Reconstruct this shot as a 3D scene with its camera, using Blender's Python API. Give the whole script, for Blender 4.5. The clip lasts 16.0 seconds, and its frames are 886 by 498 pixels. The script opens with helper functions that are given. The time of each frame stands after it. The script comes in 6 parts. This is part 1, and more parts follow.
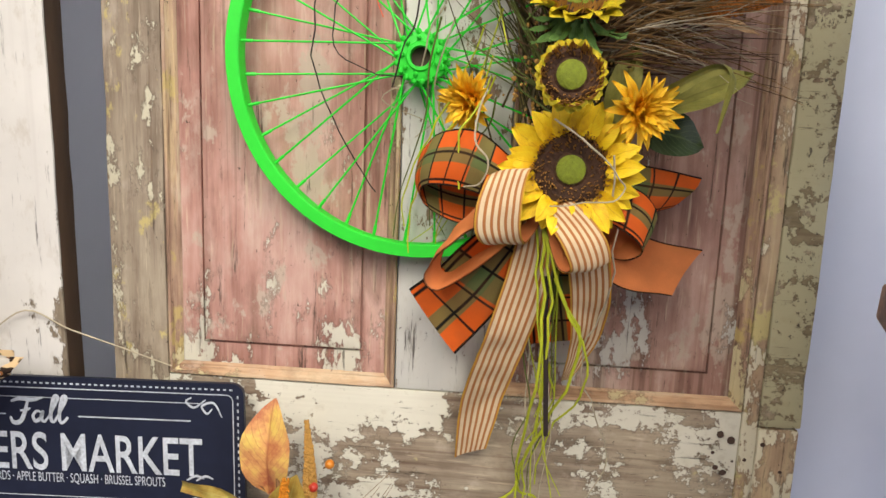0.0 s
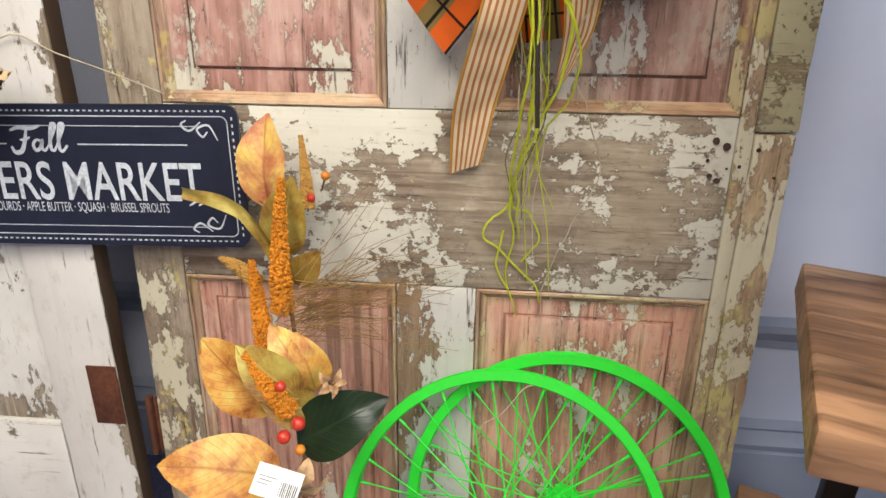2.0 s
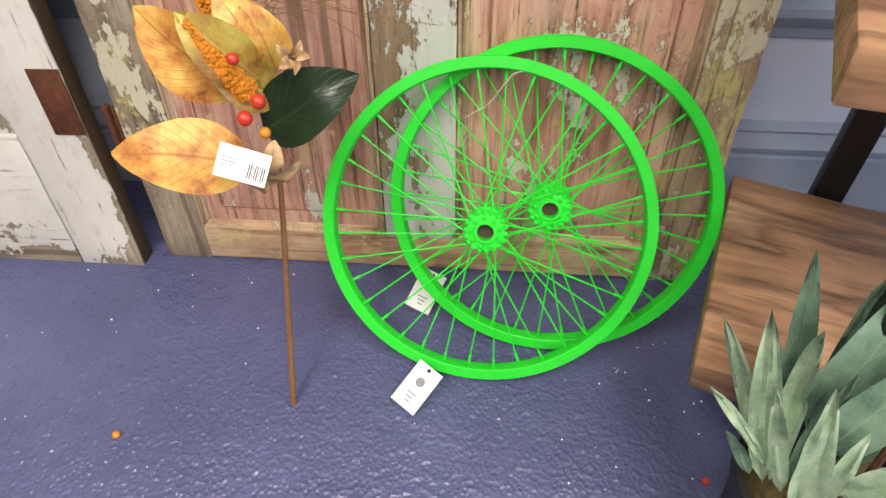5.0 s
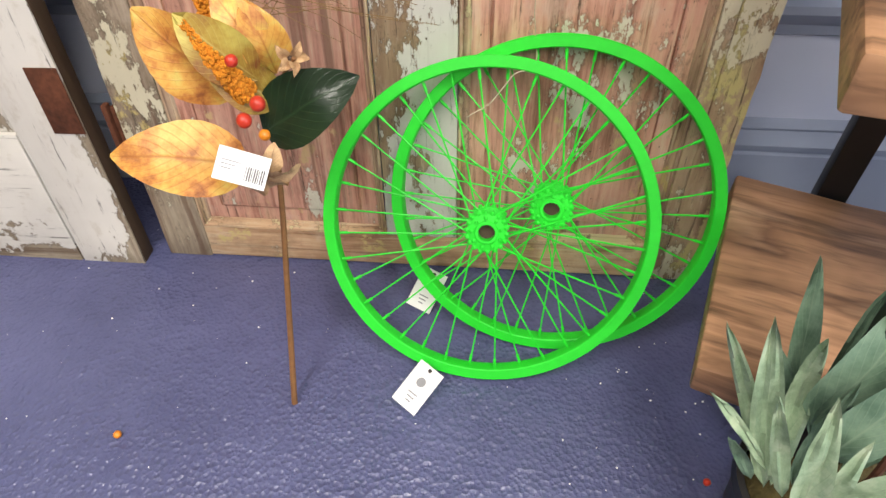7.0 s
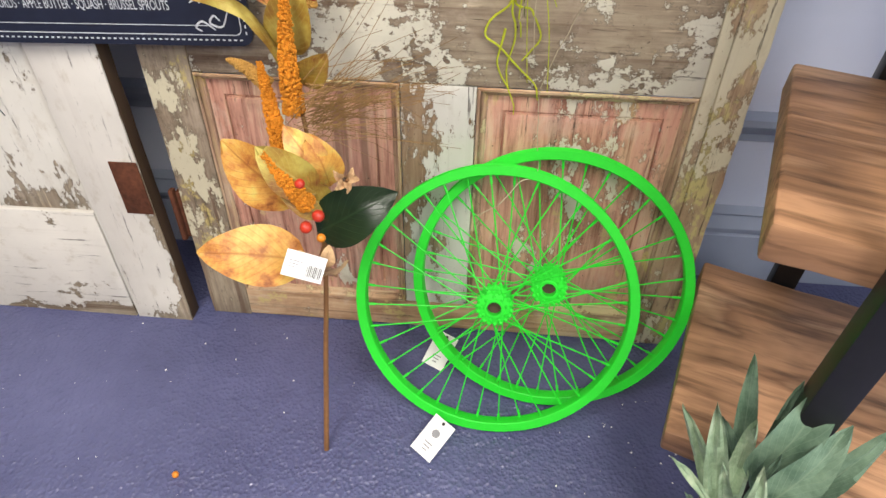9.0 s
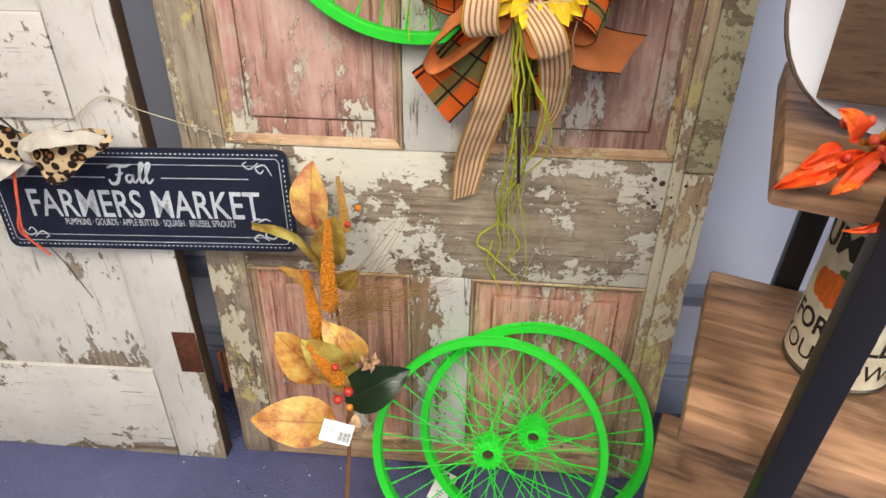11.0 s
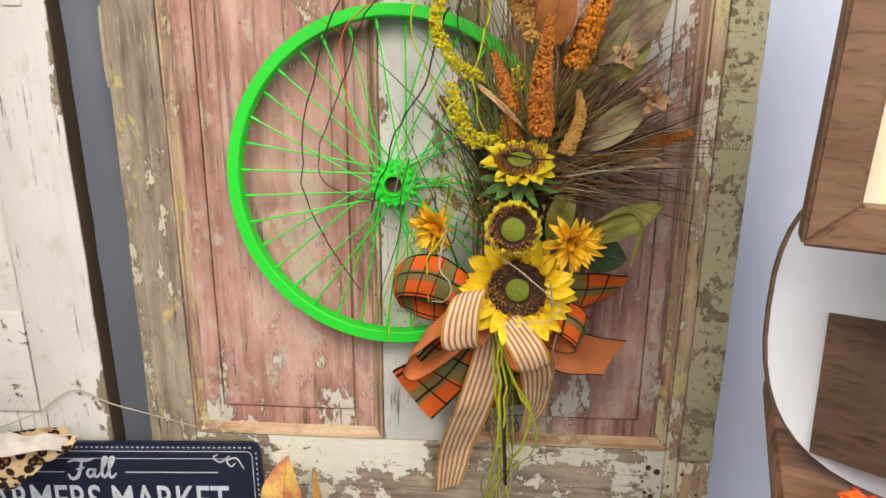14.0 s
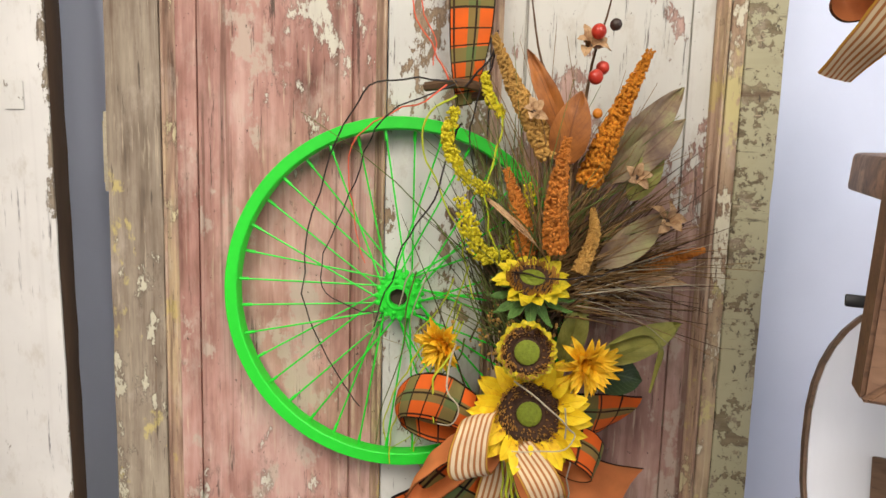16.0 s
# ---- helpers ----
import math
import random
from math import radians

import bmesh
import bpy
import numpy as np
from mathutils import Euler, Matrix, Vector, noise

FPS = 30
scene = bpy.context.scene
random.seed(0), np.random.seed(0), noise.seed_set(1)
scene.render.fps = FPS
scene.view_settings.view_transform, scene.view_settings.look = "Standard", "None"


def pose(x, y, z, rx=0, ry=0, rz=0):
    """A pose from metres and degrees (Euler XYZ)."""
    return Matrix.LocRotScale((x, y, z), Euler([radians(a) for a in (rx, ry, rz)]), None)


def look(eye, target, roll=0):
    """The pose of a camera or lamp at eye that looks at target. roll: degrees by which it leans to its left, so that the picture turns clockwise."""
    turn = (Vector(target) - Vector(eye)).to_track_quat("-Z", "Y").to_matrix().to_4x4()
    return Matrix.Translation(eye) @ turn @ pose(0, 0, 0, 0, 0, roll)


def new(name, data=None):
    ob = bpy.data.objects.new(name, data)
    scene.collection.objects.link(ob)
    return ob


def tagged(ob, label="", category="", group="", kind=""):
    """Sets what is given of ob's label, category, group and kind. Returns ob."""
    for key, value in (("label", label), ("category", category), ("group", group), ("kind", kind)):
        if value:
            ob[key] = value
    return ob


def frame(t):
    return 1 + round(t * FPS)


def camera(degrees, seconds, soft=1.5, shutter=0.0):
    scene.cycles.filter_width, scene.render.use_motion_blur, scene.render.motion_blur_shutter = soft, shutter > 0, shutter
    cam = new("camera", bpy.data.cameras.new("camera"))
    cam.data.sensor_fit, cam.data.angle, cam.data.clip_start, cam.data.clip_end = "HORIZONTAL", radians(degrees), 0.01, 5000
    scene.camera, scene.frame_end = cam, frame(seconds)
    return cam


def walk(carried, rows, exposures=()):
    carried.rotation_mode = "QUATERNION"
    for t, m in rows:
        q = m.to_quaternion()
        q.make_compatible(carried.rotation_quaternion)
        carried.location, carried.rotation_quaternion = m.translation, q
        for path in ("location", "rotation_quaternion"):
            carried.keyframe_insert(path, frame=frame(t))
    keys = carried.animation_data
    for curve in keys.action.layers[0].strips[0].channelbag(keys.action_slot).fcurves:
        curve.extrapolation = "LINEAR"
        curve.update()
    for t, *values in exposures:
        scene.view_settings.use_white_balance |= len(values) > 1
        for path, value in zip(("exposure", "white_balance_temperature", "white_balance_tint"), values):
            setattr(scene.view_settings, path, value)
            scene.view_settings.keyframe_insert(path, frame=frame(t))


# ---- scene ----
cam = camera(70.32, 16.0)
PATH = [
    (0, (0.0510, 0.0235, 1.1298), (-0.1050, 1.9666, 0.6832), 1.95),
    (0.5, (0.0690, 0.0123, 1.0604), (-0.1070, 1.9346, 0.5382), 1.20),
    (1, (0.0740, 0.0125, 0.9962), (-0.0900, 1.9117, 0.3925), 1.32),
    (1.5, (0.0810, -0.0038, 0.9523), (-0.1000, 1.8761, 0.2929), 0.67),
    (2, (0.0880, -0.0318, 0.9274), (-0.0950, 1.7879, 0.1190), 0.34),
    (2.5, (0.0910, -0.0336, 0.8763), (-0.0570, 1.6938, -0.1197), 0.39),
    (3, (0.0940, -0.0337, 0.8342), (-0.0480, 1.6014, -0.3083), -0.03),
    (3.5, (0.1000, -0.0312, 0.8140), (-0.0250, 1.5202, -0.4416), -0.22),
    (4, (0.0990, -0.0280, 0.8037), (-0.0240, 1.4475, -0.5414), -0.55),
    (4.5, (0.1030, -0.0220, 0.8033), (-0.0250, 1.4241, -0.5728), -0.79),
    (4.7, (0.1030, -0.0202, 0.8011), (-0.0240, 1.4053, -0.5964), -0.70),
    (6.8, (0.1030, -0.0048, 0.8050), (-0.0400, 1.3687, -0.6428), -1.60),
    (7, (0.1030, -0.0057, 0.8071), (-0.0280, 1.3798, -0.6286), -0.94),
    (7.5, (0.1030, -0.0075, 0.8102), (-0.0280, 1.3779, -0.6274), -0.84),
    (8, (0.0980, -0.0116, 0.8216), (-0.0570, 1.3794, -0.6075), -0.93),
    (8.5, (0.0850, -0.0366, 0.8896), (-0.0480, 1.4204, -0.4752), 0.30),
    (8.7, (0.0780, -0.0509, 0.9258), (-0.0440, 1.3962, -0.4503), 0.64),
    (10.8, (0.0770, -0.1598, 1.2117), (-0.0540, 1.4337, 0.0102), 0.78),
    (11, (0.0760, -0.1692, 1.2345), (-0.0540, 1.4647, 0.0881), 0.50),
    (11.5, (0.0770, -0.1764, 1.2721), (-0.0470, 1.5241, 0.2260), 0.65),
    (12, (0.0820, -0.1693, 1.3127), (-0.0500, 1.5913, 0.3724), 0.25),
    (12.5, (0.0820, -0.1582, 1.3400), (-0.0280, 1.6599, 0.5116), 0.92),
    (13, (0.0770, -0.1399, 1.3567), (-0.0560, 1.7017, 0.5877), 0.17),
    (13.5, (0.0710, -0.1113, 1.3645), (-0.0380, 1.7561, 0.6579), 0.94),
    (14, (0.0770, -0.0680, 1.3793), (-0.0370, 1.8211, 0.7352), 0.23),
    (14.5, (0.0800, -0.0265, 1.3983), (-0.0010, 1.8933, 0.8431), 0.42),
    (15, (0.0790, -0.0110, 1.4041), (-0.0010, 1.9386, 0.9651), 1.12),
    (15.5, (0.0620, -0.0218, 1.4080), (-0.0580, 1.9383, 1.0283), 1.04),
    (16, (0.0450, -0.0268, 1.4083), (-0.0290, 1.9340, 1.0236), 1.54),
]
walk(cam, [(t, look(eye, target, roll)) for t, eye, target, roll in PATH],
     [(0, 0.04), (2, 0.12), (4, 0.24), (8.5, 0.27), (11, 0.05), (13, -0.02), (16, -0.10)])

# ---- light ----
world = bpy.data.worlds.new("World")
scene.world = world
world.use_nodes = True
world.node_tree.nodes["Background"].inputs[0].default_value = (0.75, 0.82, 1.0, 1)
world.node_tree.nodes["Background"].inputs[1].default_value = 0.3

CEILING = 2.75


def ceiling_lamp(x, y, power, color, sx=0.6, sy=1.2):
    lamp = bpy.data.lights.new("ceiling_lamp", "AREA")
    lamp.shape, lamp.size, lamp.size_y, lamp.energy, lamp.color = "RECTANGLE", sx, sy, power, color
    new("ceiling_lamp", lamp).matrix_world = pose(x, y, CEILING - 0.06)


LAMPS = [(-0.75, -0.75), (0.75, -0.75), (-0.75, -2.4), (0.75, -2.4)]
for lx, ly in LAMPS:
    ceiling_lamp(lx, ly, 41 if ly > -1 else 33, (1.0, 0.93, 0.84))
# daylight from the shop window on the open side of the room
win = bpy.data.lights.new("window_daylight", "AREA")
win.shape, win.size, win.size_y, win.energy, win.color = "RECTANGLE", 1.5, 1.6, 54, (0.84, 0.90, 1.0)
new("window_daylight", win).matrix_world = look((2.55, -0.9, 1.5), (0.0, 0.6, 0.9))

# ---- tools ----
PLACED = {}


def link_under(ob, parent, at):
    ob.matrix_basis = at
    if parent is not None:
        ob.parent = parent
        ob.matrix_parent_inverse = PLACED.get(parent.name, Matrix()).inverted()
    PLACED[ob.name] = at
    return ob


def thing(name, label, category, at=None, group="", kind=""):
    ob = new(name)
    ob.empty_display_size = 0.05
    link_under(ob, None, at or Matrix())
    return tagged(ob, label, category, group, kind)


def to_mesh(name, bm, material, smooth=True):
    me = bpy.data.meshes.new(name)
    bm.to_mesh(me)
    bm.free()
    for m in material if isinstance(material, (list, tuple)) else [material]:
        me.materials.append(m)
    if smooth:
        me.shade_smooth()
        me.set_sharp_from_angle(angle=radians(32))
    return me


def part(name, bm, material, parent, label="", at=None, smooth=True):
    """One mesh under a thing or a part; bm may be a ready mesh, which is then shared."""
    me = bm if isinstance(bm, bpy.types.Mesh) else to_mesh(name, bm, material, smooth)
    ob = link_under(new(name, me), parent, at or Matrix())
    return tagged(ob, label) if label else ob


def single(name, bm, material, label, category, at=None, group="", kind="", smooth=True):
    me = bm if isinstance(bm, bpy.types.Mesh) else to_mesh(name, bm, material, smooth)
    return tagged(link_under(new(name, me), None, at or Matrix()), label, category, group, kind)


def box(bm, x0, x1, y0, y1, z0, z1, bevel=0.0, seg=2):
    r = bmesh.ops.create_cube(bm, size=1.0)
    for v in r["verts"]:
        v.co = Vector(((x0 + x1) / 2 + v.co.x * (x1 - x0), (y0 + y1) / 2 + v.co.y * (y1 - y0), (z0 + z1) / 2 + v.co.z * (z1 - z0)))
    if bevel:
        es = list({e for v in r["verts"] for e in v.link_edges})
        bmesh.ops.bevel(bm, geom=es, offset=bevel, segments=seg, affect="EDGES", profile=0.5)
    return bm


def rough_box(x0, x1, y0, y1, z0, z1, bevel=0.002, cuts=14, wob=0.0012, seed=0):
    """A sawn board whose edges are worn and a little uneven."""
    bm = box(bmesh.new(), x0, x1, y0, y1, z0, z1, bevel, 2)
    size = (x1 - x0, y1 - y0, z1 - z0)
    axis = size.index(max(size))
    lo = (x0, y0, z0)[axis]
    for k in range(1, cuts):
        co, no = Vector((0, 0, 0)), Vector((0, 0, 0))
        co[axis], no[axis] = lo + size[axis] * k / cuts, 1
        bmesh.ops.bisect_plane(bm, geom=bm.verts[:] + bm.edges[:] + bm.faces[:], plane_co=co, plane_no=no)
    for v in bm.verts:
        p = v.co * 23 + Vector((seed * 7.3, 0, 0))
        v.co += Vector((noise.noise(p), 0.5 * noise.noise(p + Vector((9, 0, 0))), noise.noise(p + Vector((0, 9, 0))))) * wob
    return bm


def tube(pts, radius, sides=6, bm=None, tip=None, cap=True):
    """A tube along points; tip is its radius at the far end."""
    bm = bm or bmesh.new()
    pts = [Vector(p) for p in pts]
    tip = radius if tip is None else tip
    n = len(pts)
    up = Vector((0.3, 0.2, 1)).normalized()
    rings = []
    for i, p in enumerate(pts):
        d = (pts[min(i + 1, n - 1)] - pts[max(i - 1, 0)]).normalized()
        side = d.cross(up)
        if side.length < 1e-3:
            side = d.orthogonal()
        side.normalize()
        up = side.cross(d).normalized()
        r = radius + (tip - radius) * i / (n - 1)
        rings.append([bm.verts.new(p + (side * math.cos(a) + up * math.sin(a)) * r) for a in [2 * math.pi * k / sides for k in range(sides)]])
    for a, b in zip(rings, rings[1:]):
        for k in range(sides):
            bm.faces.new((a[k], a[(k + 1) % sides], b[(k + 1) % sides], b[k]))
    if cap:
        bm.faces.new(rings[0][::-1])
        bm.faces.new(rings[-1])
    return bm


def spline(pts, per=6):
    """Points along a smooth line through the given ones."""
    p = [Vector(q) for q in pts]
    p = [2 * p[0] - p[1]] + p + [2 * p[-1] - p[-2]]
    out = []
    for i in range(1, len(p) - 2):
        for k in range(per):
            t = k / per
            out.append(0.5 * ((2 * p[i]) + (p[i + 1] - p[i - 1]) * t + (2 * p[i - 1] - 5 * p[i] + 4 * p[i + 1] - p[i + 2]) * t * t + (3 * p[i] - p[i - 1] - 3 * p[i + 1] + p[i + 2]) * t ** 3))
    out.append(p[-2])
    return out


def lathe(profile, seg=48, bm=None, axis="y", closed=False):
    """Turns (radius, height) pairs about an axis."""
    bm = bm or bmesh.new()
    rings = []
    for r, h in profile:
        ring = []
        for k in range(seg):
            a = 2 * math.pi * k / seg
            c, s = r * math.cos(a), r * math.sin(a)
            ring.append(bm.verts.new((c, h, s) if axis == "y" else (c, s, h)))
        rings.append(ring)
    pairs = list(zip(rings, rings[1:])) + ([(rings[-1], rings[0])] if closed else [])
    for a, b in pairs:
        for k in range(seg):
            bm.faces.new((a[k], a[(k + 1) % seg], b[(k + 1) % seg], b[k]))
    bmesh.ops.recalc_face_normals(bm, faces=bm.faces)
    return bm


def ball(bm, c, r, u=10, v=7, squash=1.0):
    """A sphere of u by v faces, squashed along z."""
    c = Vector(c)
    tops = bm.verts.new(c + Vector((0, 0, r * squash)))
    rings = []
    for i in range(1, v):
        p = math.pi * i / v
        rings.append([bm.verts.new(c + Vector((r * math.sin(p) * math.cos(q), r * math.sin(p) * math.sin(q), r * math.cos(p) * squash))) for q in [2 * math.pi * k / u for k in range(u)]])
    low = bm.verts.new(c - Vector((0, 0, r * squash)))
    for k in range(u):
        n = (k + 1) % u
        bm.faces.new((tops, rings[0][k], rings[0][n]))
        for x, y in zip(rings, rings[1:]):
            bm.faces.new((x[k], y[k], y[n], x[n]))
        bm.faces.new((low, rings[-1][n], rings[-1][k]))
    return bm


# ---- materials ----
def srgb(r, g, b):
    return tuple((c / 255 / 12.92) if c <= 10 else (((c / 255) + 0.055) / 1.055) ** 2.4 for c in (r, g, b)) + (1,)


class Nodes:
    def __init__(self, name, rough=0.6, metal=0.0, spec=0.5):
        self.m = bpy.data.materials.new(name)
        self.m.use_nodes = True
        self.t = self.m.node_tree
        self.b = self.t.nodes["Principled BSDF"]
        self.b.inputs["Roughness"].default_value = rough
        self.b.inputs["Metallic"].default_value = metal
        self.b.inputs["Specular IOR Level"].default_value = spec
        self.c = self.t.nodes.new("ShaderNodeTexCoord")

    def put(self, kind, **inputs):
        n = self.t.nodes.new(kind)
        for k, v in inputs.items():
            n.inputs[k.replace("_", " ")].default_value = v
        return n

    def wire(self, a, b):
        self.t.links.new(a, b)

    def coords(self, scale=(1, 1, 1), shift=(0, 0, 0), which="Object"):
        n = self.put("ShaderNodeMapping")
        n.inputs["Scale"].default_value, n.inputs["Location"].default_value = scale, shift
        self.wire(self.c.outputs[which], n.inputs["Vector"])
        return n.outputs[0]

    def noise(self, scale, detail=4, rough=0.55, stretch=(1, 1, 1), shift=(0, 0, 0), which="Object", distort=0.0):
        n = self.put("ShaderNodeTexNoise", Scale=scale, Detail=detail, Roughness=rough, Distortion=distort)
        self.wire(self.coords(stretch, shift, which), n.inputs["Vector"])
        return n.outputs["Fac"]

    def ramp(self, fac, stops, mode="LINEAR"):
        n = self.put("ShaderNodeValToRGB")
        n.color_ramp.interpolation = mode
        e = n.color_ramp.elements
        while len(e) < len(stops):
            e.new(0.5)
        for s, (p, c) in zip(e, stops):
            s.position, s.color = p, c if len(c) == 4 else (*c, 1)
        self.wire(fac, n.inputs[0])
        return n.outputs[0]

    def step(self, fac, lo, hi):
        n = self.put("ShaderNodeMapRange")
        n.inputs["From Min"].default_value, n.inputs["From Max"].default_value = lo, hi
        n.clamp = True
        self.wire(fac, n.inputs["Value"])
        return n.outputs[0]

    def math(self, op, a, b):
        n = self.put("ShaderNodeMath")
        n.operation = op
        for i, x in enumerate((a, b)):
            if isinstance(x, (int, float)):
                n.inputs[i].default_value = x
            else:
                self.wire(x, n.inputs[i])
        return n.outputs[0]

    def mix(self, fac, a, b, mode="MIX"):
        n = self.t.nodes.new("ShaderNodeMix")
        n.data_type, n.blend_type = "RGBA", mode
        for i, x in ((0, fac), (6, a), (7, b)):
            if isinstance(x, (int, float)):
                n.inputs[i].default_value = x
            elif isinstance(x, tuple):
                n.inputs[i].default_value = x if len(x) == 4 else (*x, 1)
            else:
                self.wire(x, n.inputs[i])
        return n.outputs[2]

    def axis(self, i, which="Object"):
        n = self.put("ShaderNodeSeparateXYZ")
        self.wire(self.c.outputs[which], n.inputs[0])
        return n.outputs[i]

    def color(self, x):
        if isinstance(x, tuple):
            self.b.inputs["Base Color"].default_value = x
        else:
            self.wire(x, self.b.inputs["Base Color"])

    def bump(self, h, strength=0.3, dist=0.002):
        n = self.put("ShaderNodeBump", Strength=strength, Distance=dist)
        self.wire(h, n.inputs["Height"])
        self.wire(n.outputs[0], self.b.inputs["Normal"])

    def rough(self, x):
        self.wire(x, self.b.inputs["Roughness"])


def plain(name, col, rough=0.6, metal=0.0, var=0.18, scale=60, bump=0.15, dist=0.0008, spec=0.5, stretch=(1, 1, 1)):
    """A one-coloured surface with two scales of small variation."""
    n = Nodes(name, rough, metal, spec)
    dark = tuple(c * (1 - var) for c in col[:3]) + (1,)
    lite = tuple(min(1, c * (1 + var * 0.7)) for c in col[:3]) + (1,)
    f = n.noise(scale, 5, stretch=stretch)
    g = n.noise(scale * 0.13, 3, stretch=stretch)
    n.color(n.ramp(n.math("ADD", n.math("MULTIPLY", f, 0.55), n.math("MULTIPLY", g, 0.45)), [(0.3, dark), (0.7, lite)]))
    n.bump(f, bump, dist)
    return n.m


def old_paint(name, tones, paint, cover, grain="z", specks=0.5, fleck=(0.055, 0.04, 0.028), size=1.0, shift=(0, 0, 0), second=None, second_cover=0.42, streak=0.5, bias=None):
    """Weathered wood: stained grain in several tones, islands of flaking paint with a raised edge, dark cracks and specks."""
    n = Nodes(name, 0.62, 0, 0.35)
    st = {"z": (1, 1, 0.07), "x": (0.07, 1, 1)}[grain]
    mid = {"z": (1, 1, 0.5), "x": (0.85, 1, 1)}[grain]
    grains = n.noise(70, 6, 0.65, st, shift)
    clouds = n.noise(7, 4, 0.6, mid, shift)
    f = n.math("ADD", n.math("MULTIPLY", grains, streak), n.math("MULTIPLY", clouds, 1 - streak))
    k = len(tones)
    base = n.ramp(f, [(0.33 + 0.34 * i / (k - 1), t) for i, t in enumerate(tones)])
    blot = n.noise(16, 6, 0.7, mid, (shift[0] + 3, 4, shift[2] + 1))
    base = n.mix(n.math("MULTIPLY", n.step(blot, 0.52, 0.66), 0.38), base, srgb(112, 92, 74))
    base = n.mix(n.math("MULTIPLY", n.step(blot, 0.46, 0.34), 0.35), base, srgb(206, 190, 172))
    # fine scratches down to pale wood
    scratch = n.step(n.noise(150, 3, 0.6, st, (3, 1, 2)), 0.60, 0.70)
    base = n.mix(n.math("MULTIPLY", scratch, 0.5), base, srgb(212, 194, 164))
    if second:
        isl2 = n.step(n.math("ADD", n.noise(13, 6, 0.68, mid, (5, 2, 8)), n.math("MULTIPLY", n.noise(60, 3, 0.6, shift=(2, 7, 1)), 0.16)), 1.10 - second_cover * 0.9, 1.135 - second_cover * 0.9)
        base = n.mix(n.math("MULTIPLY", isl2, 0.8), base, second)
    big = n.noise(5.2 * size, 3, 0.55, mid, shift)
    small = n.noise(22 * size, 8, 0.7, mid, shift)
    tiny = n.noise(75, 4, 0.7, mid, shift)
    h = n.math("ADD", n.math("ADD", n.math("MULTIPLY", big, 0.5), n.math("MULTIPLY", small, 0.5)), n.math("MULTIPLY", tiny, 0.2))
    for ax, lo, hi, amount in bias or ():
        h = n.math("ADD", h, n.math("MULTIPLY", n.step(n.axis(ax), lo, hi), amount))
    edge = 0.80 - cover * 0.4
    isl = n.step(h, edge, edge + 0.014)
    pale = n.mix(n.noise(9, 4, shift=(1, 5, 0)), paint, tuple(c * 0.72 for c in paint[:3]) + (1,))
    # grime that has settled on the paint
    pale = n.mix(n.math("MULTIPLY", n.step(n.noise(38, 6, 0.7, mid, (8, 3, 3)), 0.55, 0.75), 0.4), pale, srgb(150, 132, 100))
    rim = n.math("MULTIPLY", n.step(h, edge - 0.022, edge), n.math("SUBTRACT", 1.0, isl))
    base = n.mix(n.math("MULTIPLY", rim, 0.45), base, fleck)
    col = n.mix(isl, base, pale)
    # weather-opened grain: long narrow dark lines, fewer where paint still holds
    lines = {"z": (1, 1, 0.022), "x": (0.022, 1, 1)}[grain]
    seams = n.step(n.noise(58, 3, 0.6, lines, (shift[0] + 6, 2, shift[2] + 7)), 0.57, 0.66)
    col = n.mix(n.math("MULTIPLY", seams, n.math("SUBTRACT", 0.56, n.math("MULTIPLY", isl, 0.50))), col, srgb(92, 64, 48))
    cracks = n.step(n.noise(95, 5, 0.75, st, (4, 4, 9)), 0.605, 0.67)
    pits = n.step(n.noise(120, 4, 0.7, (1, 1, 0.6), (1, 8, 4)), 0.70 - 0.05 * specks, 0.73 - 0.05 * specks)
    stain = n.step(n.noise(11, 6, 0.7, st, (2, 9, 5)), 0.58, 0.74)
    col = n.mix(n.math("MULTIPLY", stain, 0.45 * (1 - min(cover, 0.9))), col, srgb(74, 54, 42))
    dark = n.math("MAXIMUM", n.math("MULTIPLY", cracks, 0.8), n.math("MULTIPLY", pits, 0.85))
    n.color(n.mix(dark, col, fleck))
    n.rough(n.ramp(isl, [(0, (0.72,) * 3), (1, (0.46,) * 3)]))
    n.bump(n.math("SUBTRACT", n.math("ADD", n.math("MULTIPLY", isl, 0.8), n.math("MULTIPLY", grains, 0.5)), dark), 0.55, 0.0016)
    return n.m


PINK = [srgb(102, 68, 57), srgb(156, 112, 99), srgb(186, 142, 128), srgb(204, 168, 154), srgb(160, 124, 109)]
TAUPE = [srgb(82, 70, 57), srgb(120, 105, 88), srgb(147, 132, 113), srgb(168, 154, 132), srgb(114, 99, 82)]
BUFF = [srgb(104, 72, 52), srgb(164, 128, 98), srgb(196, 162, 128), srgb(206, 182, 150), srgb(142, 108, 84)]
CREAM = srgb(222, 216, 196)
M_PANEL = old_paint("worn_pink_panel", PINK, CREAM, 0.31, streak=0.34, second=srgb(190, 172, 154), second_cover=0.5, specks=0.6, shift=(0.4, 0, 0.3), bias=((2, 0.98, 0.84, 0.055),))
# deeper pink than PINK, with the bouquet's shadow partly put into the tones
M_PANEL_R = old_paint("worn_pink_white_shaded_panel", [srgb(92, 64, 54), srgb(138, 102, 90), srgb(164, 128, 114), srgb(184, 152, 138), srgb(142, 110, 96)], srgb(208, 204, 192), 0.27, streak=0.34, second=srgb(182, 164, 146), second_cover=0.52, specks=0.7, shift=(1.7, 0, 0.6), bias=((2, 0.98, 0.84, 0.04), (2, 1.15, 1.45, 0.15)))
